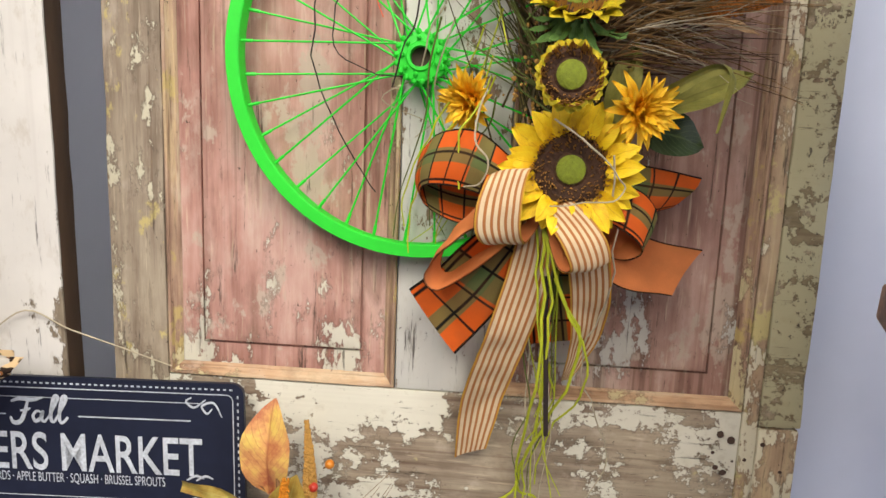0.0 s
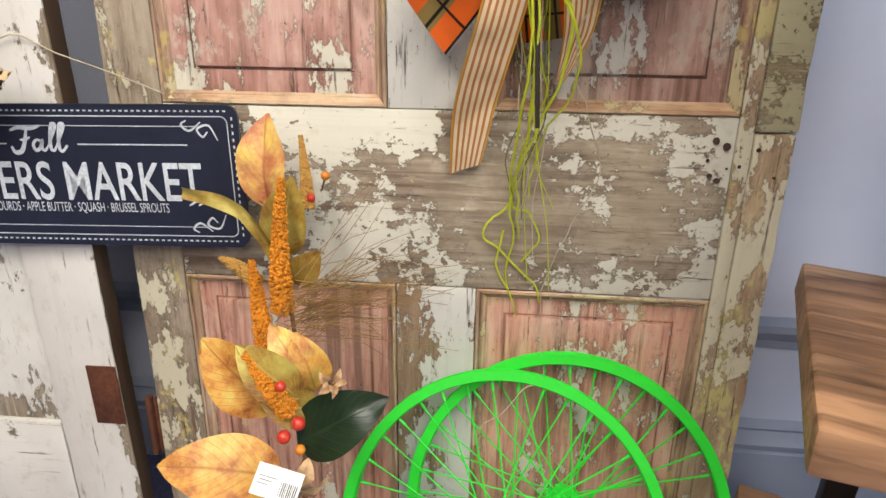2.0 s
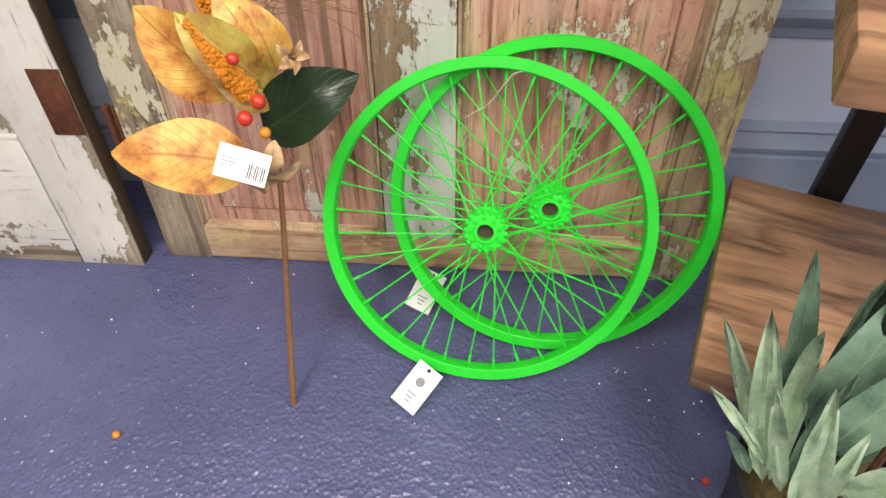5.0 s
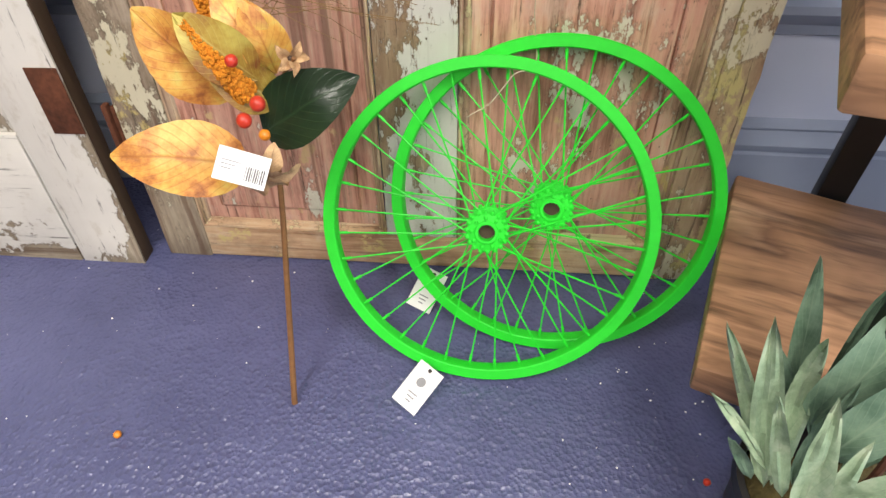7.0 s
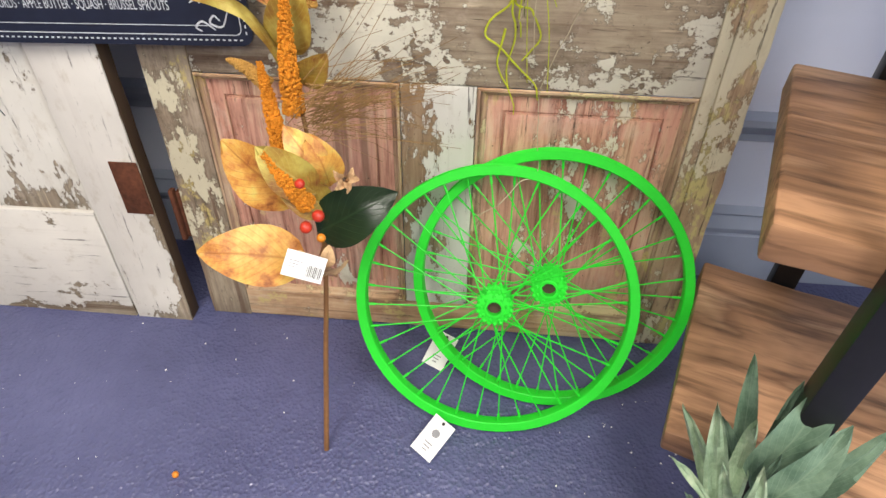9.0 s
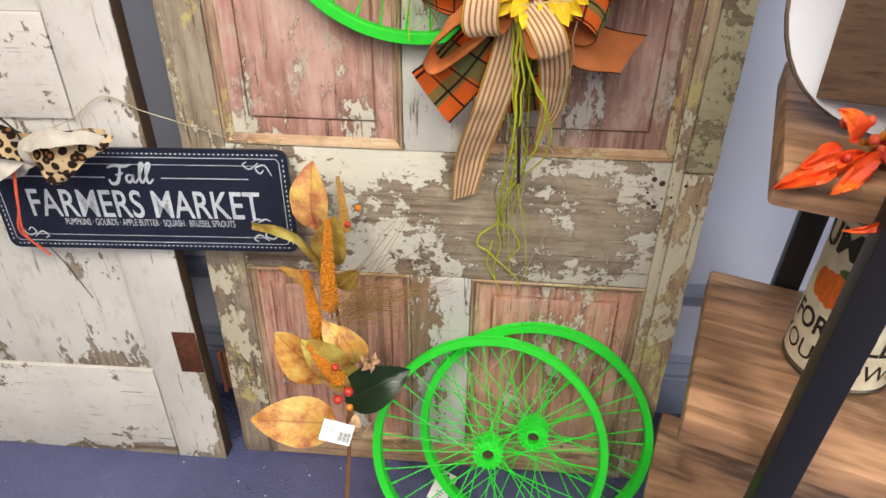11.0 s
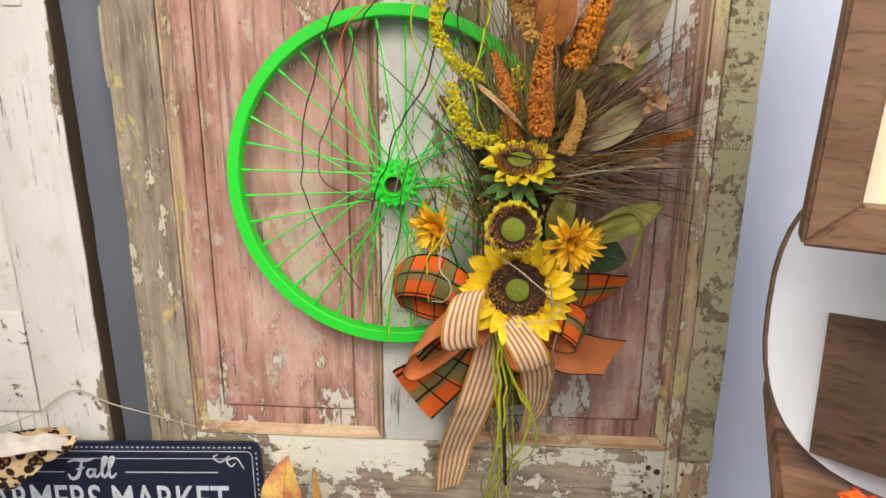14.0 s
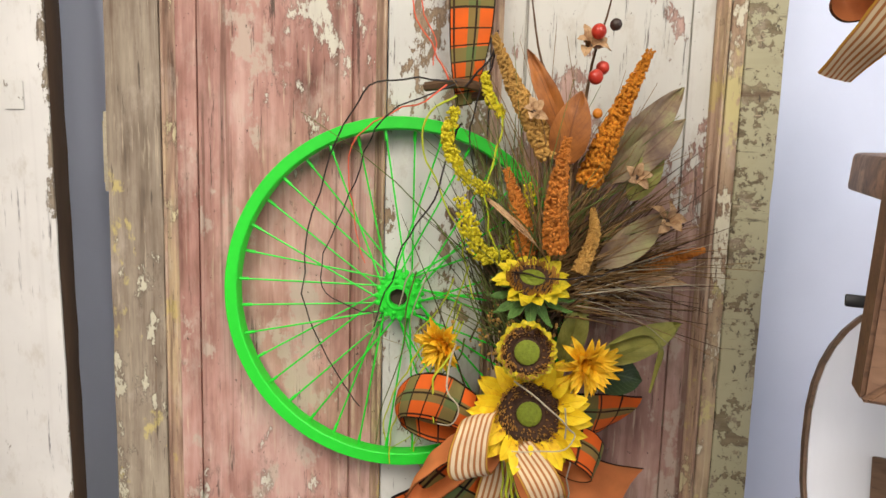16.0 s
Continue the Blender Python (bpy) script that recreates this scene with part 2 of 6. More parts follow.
M_PANEL_LOW = old_paint("worn_pink_lower_panel", [srgb(96, 58, 44), srgb(162, 112, 94), srgb(200, 150, 130), srgb(206, 166, 140), srgb(146, 102, 80)], CREAM, 0.33, second=srgb(200, 172, 124), second_cover=0.46, streak=0.7, shift=(2.0, 0, 1.1))
M_STILE_L = old_paint("worn_taupe_stile", TAUPE, srgb(214, 206, 178), 0.40, second=srgb(196, 178, 112), second_cover=0.50, shift=(1.3, 0, 2.2), bias=((2, 0.55, 0.85, -0.055),))
M_STILE_R = old_paint("worn_pale_stile", [srgb(112, 88, 66), srgb(158, 130, 104), srgb(178, 154, 124), srgb(194, 176, 136)], srgb(222, 214, 186), 0.50, second=srgb(196, 184, 124), second_cover=0.55, shift=(0.1, 0, 5.2))
M_EDGE = old_paint("crackled_yellow_paint", [srgb(86, 74, 56), srgb(124, 111, 84), srgb(150, 138, 108)], srgb(184, 177, 142), 0.60, specks=1.6, grain="x", size=4.5, shift=(6, 0, 1))
M_RAIL = old_paint("worn_taupe_rail", TAUPE, srgb(224, 220, 202), 0.4, grain="x", size=1.15, second=srgb(186, 172, 124), second_cover=0.42, shift=(0.55, 0, 0.1), bias=((0, 0.12, -0.04, 0.055), (0, -0.2, -0.32, -0.07), (0, 0.28, 0.36, 0.06), (2, 0.60, 0.74, 0.035)))
M_RAIL_LOW = old_paint("worn_buff_rail", BUFF, CREAM, 0.3, grain="x", second=srgb(198, 180, 120), second_cover=0.5, shift=(3, 0, 0))
M_MULLION = old_paint("white_flaking_mullion", [srgb(120, 96, 76), srgb(150, 126, 100), srgb(172, 150, 122)], srgb(220, 218, 208), 0.62, specks=0.7, shift=(0.2, 0, 0.7))
M_MOULD = old_paint("worn_pink_buff_moulding", [srgb(96, 72, 56), srgb(146, 116, 96), srgb(172, 142, 118), srgb(190, 164, 128), srgb(136, 110, 88)], srgb(206, 192, 150), 0.30, second=srgb(186, 164, 104), second_cover=0.5, streak=0.8, shift=(9, 0, 4))
M_MOULD_X = old_paint("worn_buff_moulding_flat", BUFF, srgb(214, 198, 152), 0.36, grain="x", second=srgb(170, 128, 104), second_cover=0.42, shift=(7, 0, 2))
M_WHITE = old_paint("chipped_white_paint", [srgb(96, 82, 66), srgb(140, 126, 106), srgb(168, 156, 136)], srgb(224, 219, 210), 0.77, specks=0.15, shift=(0.9, 0, 3), bias=((2, 0.16, 0.0, -0.13), (0, -0.522, -0.500, -0.11)))
M_WHITE_X = old_paint("chipped_white_rail_paint", [srgb(96, 82, 66), srgb(140, 126, 106), srgb(168, 156, 136)], srgb(224, 219, 210), 0.7, grain="x", specks=0.25, shift=(4.9, 0, 3), bias=((2, 0.045, 0.0, -0.16),))
M_WHITE_PANEL = old_paint("dull_white_panel_paint", [srgb(96, 84, 70), srgb(140, 128, 110), srgb(168, 156, 138)], srgb(222, 218, 208), 0.7, specks=0.35, shift=(2.9, 0, 7), bias=((2, 0.40, 0.27, -0.09),))
M_DOOR_EDGE = plain("bare_brown_door_edge", srgb(66, 48, 32), 0.8, var=0.5, scale=40, bump=0.6, dist=0.003, stretch=(1, 1, 0.15))
M_GREEN = plain("bright_green_spray_paint", srgb(38, 212, 46), 0.5, var=0.07, scale=90, bump=0.12, dist=0.0004)
M_HOLE = plain("dark_bore", srgb(70, 52, 42), 0.8)
M_RUST = plain("rusty_iron", srgb(100, 58, 38), 0.85, 0.3, var=0.55, scale=120, bump=0.7, dist=0.0015)
M_BLACK = plain("matt_black_steel", srgb(24, 23, 25), 0.45, 0.0, var=0.3, scale=50)
M_TWINE = plain("pale_jute_twine", srgb(180, 168, 142), 0.9, var=0.3, scale=300)


def floor_material():
    n = Nodes("blue_floor_paint", 0.33, 0, 0.5)
    a = n.noise(3.5, 5, 0.6)
    f = n.noise(55, 4)
    col = n.ramp(a, [(0.3, srgb(76, 79, 112)), (0.7, srgb(94, 97, 133))])
    col = n.mix(n.math("MULTIPLY", n.step(n.noise(26, 6, 0.7, shift=(3, 3, 0)), 0.58, 0.8), 0.12), col, srgb(116, 114, 146))
    col = n.mix(n.math("MULTIPLY", n.step(n.noise(160, 2, 0.5, shift=(7, 2, 0)), 0.755, 0.78), 0.7), col, srgb(196, 196, 206))
    n.color(col)
    n.rough(n.ramp(n.noise(9, 4, shift=(1, 0, 0)), [(0.3, (0.15,) * 3), (0.75, (0.24,) * 3)]))
    v = n.put("ShaderNodeTexVoronoi", Scale=150.0)
    n.wire(n.coords(), v.inputs["Vector"])
    n.bump(n.math("ADD", n.math("MULTIPLY", f, 1.2), n.math("MULTIPLY", v.outputs["Distance"], 0.9)), 0.85, 0.0031)
    return n.m


def wood_material(name, tones, grain=(0.12, 1, 1), scale=26, knots=True, rough=0.5):
    n = Nodes(name, rough, 0, 0.4)
    warp = n.noise(5, 3, 0.5, (0.5, 1, 1), distort=1.2)
    wv = n.noise(scale, 6, 0.62, grain, distort=0.8)
    f = n.math("ADD", n.math("MULTIPLY", wv, 0.65), n.math("MULTIPLY", warp, 0.35))
    k = len(tones)
    col = n.ramp(f, [(0.3 + 0.4 * i / (k - 1), t) for i, t in enumerate(tones)])
    fine = n.noise(scale * 7, 4, 0.6, grain)
    col = n.mix(n.math("MULTIPLY", n.step(fine, 0.52, 0.70), 0.6), col, tuple(c * 0.45 for c in tones[0][:3]) + (1,))
    n.color(col)
    n.bump(n.math("ADD", wv, n.math("MULTIPLY", fine, 0.6)), 0.35, 0.0012)
    return n.m


M_FLOOR = floor_material()
M_WALL = plain("cool_white_wall_paint", srgb(216, 222, 240), 0.6, var=0.035, scale=14, bump=0.08)
# grey chosen dark so the unseen walls bounce less fill light
M_WALL_FAR = plain("dark_low_bounce_wall", srgb(124, 114, 104), 0.7, var=0.1, scale=8)
M_TRIM = plain("grey_trim_paint", srgb(160, 169, 188), 0.4, var=0.05, scale=20, bump=0.06)
# mid grey, lowered to hold back light bounced off the ceiling
M_CEIL = plain("grey_low_bounce_paint", srgb(150, 150, 146), 0.8, var=0.04, scale=10)
M_SHELF = wood_material("rustic_acacia_shelf", [srgb(62, 44, 33), srgb(120, 88, 63), srgb(178, 136, 102), srgb(122, 90, 65), srgb(196, 158, 124), srgb(108, 78, 57)], (0.09, 1, 1), 9)
M_SHELF_END = wood_material("sawn_shelf_end", [srgb(70, 48, 34), srgb(122, 90, 62), srgb(158, 122, 88)], (1, 1, 0.3), 60)

# ---- structure ----
WALL_Y = 0.945
single("floor", box(bmesh.new(), -3.2, 3.2, -3.6, WALL_Y + 0.1, -0.12, 0.0), M_FLOOR, "blue-purple painted concrete floor with an orange-peel sheen", "floor", kind="structure")
wall = single("wall_north", box(bmesh.new(), -3.3, 3.3, WALL_Y, WALL_Y + 0.12, 0.0, CEILING), M_WALL, "pale blue-grey painted plaster wall", "wall", kind="structure")
# unseen walls added to close the room; their dark grey deepens the shadows
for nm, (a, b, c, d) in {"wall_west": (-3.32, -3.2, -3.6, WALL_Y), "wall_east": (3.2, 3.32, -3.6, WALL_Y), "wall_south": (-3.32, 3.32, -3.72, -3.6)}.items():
    single(nm, box(bmesh.new(), a, b, c, d, 0.0, CEILING), M_WALL_FAR, "unseen warm grey wall, kept dark to cut bounced light", "wall", kind="structure")
# out-of-view lid on the room, greyed to limit fill light
single("ceiling", box(bmesh.new(), -3.32, 3.32, -3.72, WALL_Y + 0.12, CEILING, CEILING + 0.1), M_CEIL, "unseen grey ceiling, kept dark to cut bounced light", "ceiling", kind="structure")


def moulding(prof, x0, x1):
    bm = bmesh.new()
    ends = []
    for x in (x0, x1):
        ends.append([bm.verts.new((x, WALL_Y - d, h)) for d, h in prof])
    for k in range(len(prof) - 1):
        bm.faces.new((ends[0][k], ends[1][k], ends[1][k + 1], ends[0][k + 1]))
    bmesh.ops.recalc_face_normals(bm, faces=bm.faces)
    return bm


single("baseboard", moulding([(0.0, 0.0), (0.016, 0.0), (0.016, 0.118), (0.011, 0.122), (0.011, 0.128), (0.02, 0.133), (0.022, 0.142), (0.015, 0.152), (0.009, 0.166), (0.012, 0.172), (0.005, 0.182), (0.0, 0.186)], -3.2, 3.2), M_TRIM, "tall grey painted baseboard with a stepped top", "baseboard", kind="structure")
single("trim", moulding([(0.0, 0.335), (0.007, 0.34), (0.009, 0.356), (0.018, 0.366), (0.024, 0.378), (0.022, 0.39), (0.008, 0.396), (0.0, 0.397)], -3.2, 3.2), M_TRIM, "grey painted dado moulding along the wall", "trim", kind="structure")

M_DIFF = bpy.data.materials.new("lit_diffuser")
M_DIFF.use_nodes = True
M_DIFF.node_tree.nodes["Principled BSDF"].inputs["Emission Color"].default_value = (1, 0.96, 0.9, 1)
M_DIFF.node_tree.nodes["Principled BSDF"].inputs["Emission Strength"].default_value = 3.0
for lx, ly in LAMPS:
    fix = thing("ceiling_light", "white rectangular ceiling light panel, switched on", "ceiling light", pose(lx, ly, CEILING), "ceiling lights")
    part("light_frame", box(bmesh.new(), lx - 0.33, lx + 0.33, ly - 0.63, ly + 0.63, CEILING - 0.04, CEILING - 0.001, 0.004), M_CEIL, fix)
    part("diffuser", box(bmesh.new(), lx - 0.3, lx + 0.3, ly - 0.6, ly + 0.6, CEILING - 0.046, CEILING - 0.0405), M_DIFF, fix)

# ---- the leaning doors ----
LEAN_DEG = -4.29
DOOR = pose(0, 0.727, 0, LEAN_DEG)
WHITE = pose(0.010, 0.700, 0.004, LEAN_DEG, -1.05)


def frame_strip(x0, x1, z0, z1, width, y_out, y_in, horizontal, seed):
    """A moulding with a rounded face that steps from the frame down to the panel."""
    prof = [(0.0, y_out), (0.12, y_out - 0.0025), (0.32, y_out - 0.002), (0.42, y_out + 0.003), (0.7, y_out + 0.007), (0.82, y_in - 0.004), (1.0, y_in - 0.001)]
    bm = bmesh.new()
    n = 18
    rings = []
    for i in range(n + 1):
        s = i / n
        ring = []
        for f, y in prof:
            w = width * f
            wob = 0.0008 * noise.noise(Vector((s * 30, f * 9, seed)))
            if horizontal:
                x = x0 + abs(w) + (x1 - x0 - 2 * abs(w)) * s
                ring.append(bm.verts.new((x, y + wob, z0 + w)))
            else:
                zz = z0 + abs(w) + (z1 - z0 - 2 * abs(w)) * s
                ring.append(bm.verts.new((x0 + w, y + wob, zz)))
        rings.append(ring)
    for a, b in zip(rings, rings[1:]):
        for k in range(len(prof) - 1):
            bm.faces.new((a[k], b[k], b[k + 1], a[k + 1]))
    bmesh.ops.recalc_face_normals(bm, faces=bm.faces)
    if sum(f.normal.y for f in bm.faces) > 0:
        bmesh.ops.reverse_faces(bm, faces=bm.faces)
    return bm


def raised_panel(x0, x1, z0, z1, deep, border, lift):
    """A panel with a flat border, a scored step and a raised field."""
    bm = bmesh.new()
    loops = []
    for inset, y in ((0, deep), (border, deep), (border + 0.0008, deep + 0.004), (border + 0.0035, deep + 0.004), (border + 0.0045, deep - lift + 0.001), (border + 0.012, deep - lift)):
        loops.append([bm.verts.new(c) for c in ((x0 + inset, y, z0 + inset), (x1 - inset, y, z0 + inset), (x1 - inset, y, z1 - inset), (x0 + inset, y, z1 - inset))])
    for a, b in zip(loops, loops[1:]):
        for k in range(4):
            bm.faces.new((a[k], a[(k + 1) % 4], b[(k + 1) % 4], b[k]))
    bm.faces.new(loops[-1])
    bk = [bm.verts.new(v.co + Vector((0, 0.012, 0))) for v in loops[0]]
    for k in range(4):
        bm.faces.new((loops[0][(k + 1) % 4], loops[0][k], bk[k], bk[(k + 1) % 4]))
    bm.faces.new(bk[::-1])
    bmesh.ops.recalc_face_normals(bm, faces=bm.faces)
    return bm


door = thing("old_door", "weathered four-panel wooden door with flaking pink and cream paint", "door", DOOR)
TOP = 2.03
XL, XR = -0.455, 0.45
part("stile", rough_box(XL, -0.378, 0, 0.04, 0, TOP, 0.003, 40, 0.0022, 1), M_STILE_L, door, "taupe and cream flaking stile", DOOR)
part("stile", rough_box(0.378, 0.398, 0.0, 0.04, 0, TOP, 0.002, 30, 0.001, 2), M_STILE_R, door, "", DOOR)
part("stile", rough_box(0.399, XR, 0.001, 0.041, 0.0, 0.745, 0.004, 24, 0.0026, 9), M_STILE_R, door, "pale flaking lower stile", DOOR)
part("edge_strip", rough_box(0.399, XR, 0.001, 0.041, 0.746, TOP, 0.004, 40, 0.002, 3), M_EDGE, door, "crackled pale yellow painted edge strip", DOOR)
part("lock_rail", rough_box(-0.377, 0.377, 0.0005, 0.04, 0.516, 0.764, 0.002, 24, 0.001, 4), M_RAIL, door, "taupe rail with white flaking paint", DOOR)
part("bottom_rail", rough_box(-0.377, 0.377, 0.0005, 0.04, 0.004, 0.068, 0.002, 24, 0.001, 5), M_RAIL_LOW, door, "", DOOR)
part("top_rail", rough_box(-0.377, 0.377, 0.0005, 0.04, 1.92, TOP, 0.002, 24, 0.001, 6), M_RAIL_LOW, door, "", DOOR)
part("mullion", rough_box(-0.068, 0.068, 0.001, 0.04, 0.765, 1.919, 0.002, 24, 0.001, 7), M_MULLION, door, "white flaking mullion", DOOR)
part("mullion", rough_box(-0.060, 0.055, 0.001, 0.04, 0.069, 0.515, 0.002, 24, 0.001, 8), M_MULLION, door, "white flaking mullion", DOOR)
for x0, x1, z0, z1, w, lower in ((-0.377, -0.069, 0.765, 1.919, 0.016, False), (0.069, 0.377, 0.765, 1.919, 0.016, False), (-0.377, -0.061, 0.069, 0.515, 0.014, True), (0.056, 0.377, 0.069, 0.515, 0.016, True)):
    part("panel", raised_panel(x0 + w - 0.002, x1 - w + 0.002, z0 + w - 0.002, z1 - w + 0.002, 0.012, 0.030 if not lower else 0.026, 0.005), M_PANEL_LOW if lower else (M_PANEL_R if x0 > 0 else M_PANEL), door, "", DOOR, smooth=False)
    part("moulding", frame_strip(x0, x0, z0, z1, w, 0.001, 0.012, False, 1.5), M_MOULD, door, "", DOOR)
    part("moulding", frame_strip(x1, x1, z0, z1, -w, 0.001, 0.012, False, 2.5), M_MOULD, door, "", DOOR)
    part("moulding", frame_strip(x0, x1, z0, z0, w, 0.001, 0.012, True, 3.5), M_MOULD_X, door, "", DOOR)
    part("moulding", frame_strip(x0, x1, z1, z1, -w, 0.001, 0.012, True, 4.5), M_MOULD_X, door, "", DOOR)
# mortise plate on the left edge, lock holes on the rail, hinge below
part("mortise_plate", box(box(bmesh.new(), -0.462, -0.452, 0.006, 0.03, 1.31, 1.42, 0.001), -0.4665, -0.4625, 0.012, 0.024, 1.322, 1.408), M_TWINE, door, "pale worn mortise plate", DOOR)
part("hinge", box(box(bmesh.new(), -0.464, -0.448, 0.003, 0.036, 0.19, 0.29, 0.002), -0.474, -0.4645, -0.004, 0.01, 0.185, 0.295, 0.003), M_RUST, door, "rusty hinge on the door's edge", DOOR)
holes = bmesh.new()
for hx, hz, hr in ((0.352, 0.735, 0.0075), (0.366, 0.728, 0.0085), (0.35, 0.69, 0.006), (0.36, 0.684, 0.0075), (0.345, 0.71, 0.004), (0.405, 0.725, 0.005), (0.385, 0.703, 0.004), (0.43, 0.69, 0.004), (0.37, 0.7, 0.003)):
    bmesh.ops.create_circle(holes, cap_ends=True, segments=9, radius=hr * 0.62, matrix=Matrix.Translation((hx, -0.0022, hz)) @ pose(0, 0, 0, 90) @ Matrix.Diagonal((1, 0.8 + 0.3 * random.random(), 1, 1)))
part("lock_holes", holes, M_HOLE, door, "dark gouged lock holes", DOOR)

white = thing("white_door", "old white-painted panelled door with chipped edges", "door", WHITE)
part("stile", rough_box(-0.612, -0.500, 0, 0.004, 0, TOP, 0.0015, 40, 0.0014, 11), M_WHITE, white, "", WHITE)
part("door_edge", rough_box(-0.6, -0.500, 0.0045, 0.036, 0, TOP, 0.003, 40, 0.002, 12), M_DOOR_EDGE, white, "bare brown wooden edge", WHITE)
part("bottom_rail", rough_box(-1.2, -0.6155, 0.0005, 0.036, 0.0, 0.262, 0.002, 24, 0.001, 13), M_WHITE_X, white, "", WHITE)
part("lock_rail", rough_box(-1.2, -0.6155, 0.0005, 0.036, 0.815, 0.985, 0.002, 24, 0.001, 14), M_WHITE_X, white, "", WHITE)
part("panel", rough_box(-1.12, -0.6155, 0.008, 0.03, 0.263, 0.814, 0.001, 12, 0.0006, 15), M_WHITE_PANEL, white, "dull white recessed panel", WHITE)
part("panel", rough_box(-1.12, -0.6155, 0.008, 0.03, 0.986, 1.9, 0.001, 12, 0.0006, 16), M_WHITE_PANEL, white, "dull white recessed panel", WHITE)
part("top_rail", rough_box(-1.2, -0.6155, 0.0005, 0.036, 1.901, TOP, 0.002, 24, 0.001, 17), M_WHITE_X, white, "", WHITE)
part("stile", rough_box(-1.31, -1.2005, 0, 0.036, 0, TOP, 0.002, 40, 0.0014, 18), M_WHITE, white, "", WHITE)
part("paper_sticker", box(bmesh.new(), -0.558, -0.532, -0.0026, -0.0018, 1.425, 1.463, 0.0003, 1), M_WHITE_PANEL, white, "small faded paper sticker", WHITE)
part("hinge_plate", box(bmesh.new(), -0.548, -0.4995, -0.0025, 0.0, 0.268, 0.372, 0.0008), M_RUST, white, "rusty square hinge plate", WHITE)

# ---- green wheels ----
R = 0.2292


def spoke_mesh(side):
    a0, a1 = 0.0, radians(34) * side[1]
    y0 = 0.017 * side[0]
    p = Vector((0.023 * math.cos(a1), y0, 0.023 * math.sin(a1)))
    q = Vector((0.2125, 0.004 * side[0], 0))
    bm = tube([p, q], 0.00125, 5)
    tube([q - (q - p).normalized() * 0.013, q], 0.0022, 6, bm)
    return to_mesh("spoke", bm, M_GREEN)


SPOKES = [spoke_mesh(s) for s in ((-1, 1), (1, 1), (-1, -1), (1, -1))]


def wheel_parts(parent, at):
    prof = [(R, -0.0116), (R - 0.004, -0.0086), (R - 0.007, -0.0034), (R - 0.007, 0.0034), (R - 0.004, 0.0086), (R, 0.0116), (R - 0.0005, 0.0126), (R - 0.0140, 0.0120), (R - 0.0154, 0.0106), (R - 0.0164, 0.0), (R - 0.0154, -0.0106), (R - 0.0140, -0.0120), (R - 0.0005, -0.0126)]
    part("rim", lathe(prof, 112, closed=True), M_GREEN, parent, "", at)
    hub = lathe([(0.0115, -0.024), (0.015, -0.024), (0.0165, -0.0225), (0.0165, -0.0215), (0.0265, -0.0205), (0.0275, -0.0185), (0.0265, -0.0145), (0.017, -0.013), (0.0135, -0.008), (0.0135, 0.008), (0.017, 0.013), (0.0265, 0.0145), (0.0275, 0.0185), (0.0265, 0.0205), (0.0165, 0.0215), (0.0165, 0.0225), (0.015, 0.024), (0.0115, 0.024)], 36, closed=True)
    hub_ob = part("hub", hub, M_GREEN, parent, "toothed green hub with an open bore", at)
    teeth = bmesh.new()
    for k in range(18):
        a = 2 * math.pi * k / 18
        for y in (-0.0195, 0.0195):
            ball(teeth, (0.0275 * math.cos(a), y, 0.0275 * math.sin(a)), 0.0036, 7, 5)
        if k % 2:
            ball(teeth, (0.0205 * math.cos(a), -0.0235, 0.0205 * math.sin(a)), 0.003, 7, 5)
    tagged(part("flange_teeth", teeth, M_GREEN, hub_ob, "small green bosses round the hub flange", at), kind="stuff")
    part("bore", lathe([(0.0114, -0.012), (0.0, -0.0121)], 20), M_HOLE, hub_ob, "dark bearing bore", at)
    for k in range(36):
        part("spoke", SPOKES[k % 4], None, parent, "", at @ pose(0, 0, 0, 0, 360 * k / 36, 0))


def standing_wheel(cx, cy, lean, yaw, turn):
    at = pose(cx, cy, 0, 0, 0, yaw) @ pose(0, 0, 0, -lean) @ pose(0, 0, R) @ pose(0, 0, 0, 0, turn, 0)
    w = thing("bicycle_wheel", "bare bicycle wheel sprayed bright green, leaning on the floor", "bicycle wheel", at, "loose green wheels")
    wheel_parts(w, at)
    return w, at


wheel_b, AT_B = standing_wheel(0.1006, 0.516, 27.2, -2.8, 3)
wheel_c, AT_C = standing_wheel(0.186, 0.580, 21.9, -5.6, 8)

# ---- more tools ----
def sheet(rows, bm=None, loop_mat=0):
    """A skin over rows of points, with UV: u along each row, v from row to row."""
    bm = bm or bmesh.new()
    uv = bm.loops.layers.uv.get("UVMap") or bm.loops.layers.uv.new("UVMap")
    vs = [[bm.verts.new(p) for p in r] for r in rows]
    n, m = len(rows), len(rows[0])
    for i in range(n - 1):
        for j in range(m - 1):
            f = bm.faces.new((vs[i][j], vs[i][j + 1], vs[i + 1][j + 1], vs[i + 1][j]))
            f.material_index, f.smooth = loop_mat, True
            for l, (a, b) in zip(f.loops, ((i, j), (i, j + 1), (i + 1, j + 1), (i + 1, j))):
                l[uv].uv = (b / (m - 1), a / (n - 1))
    return bm


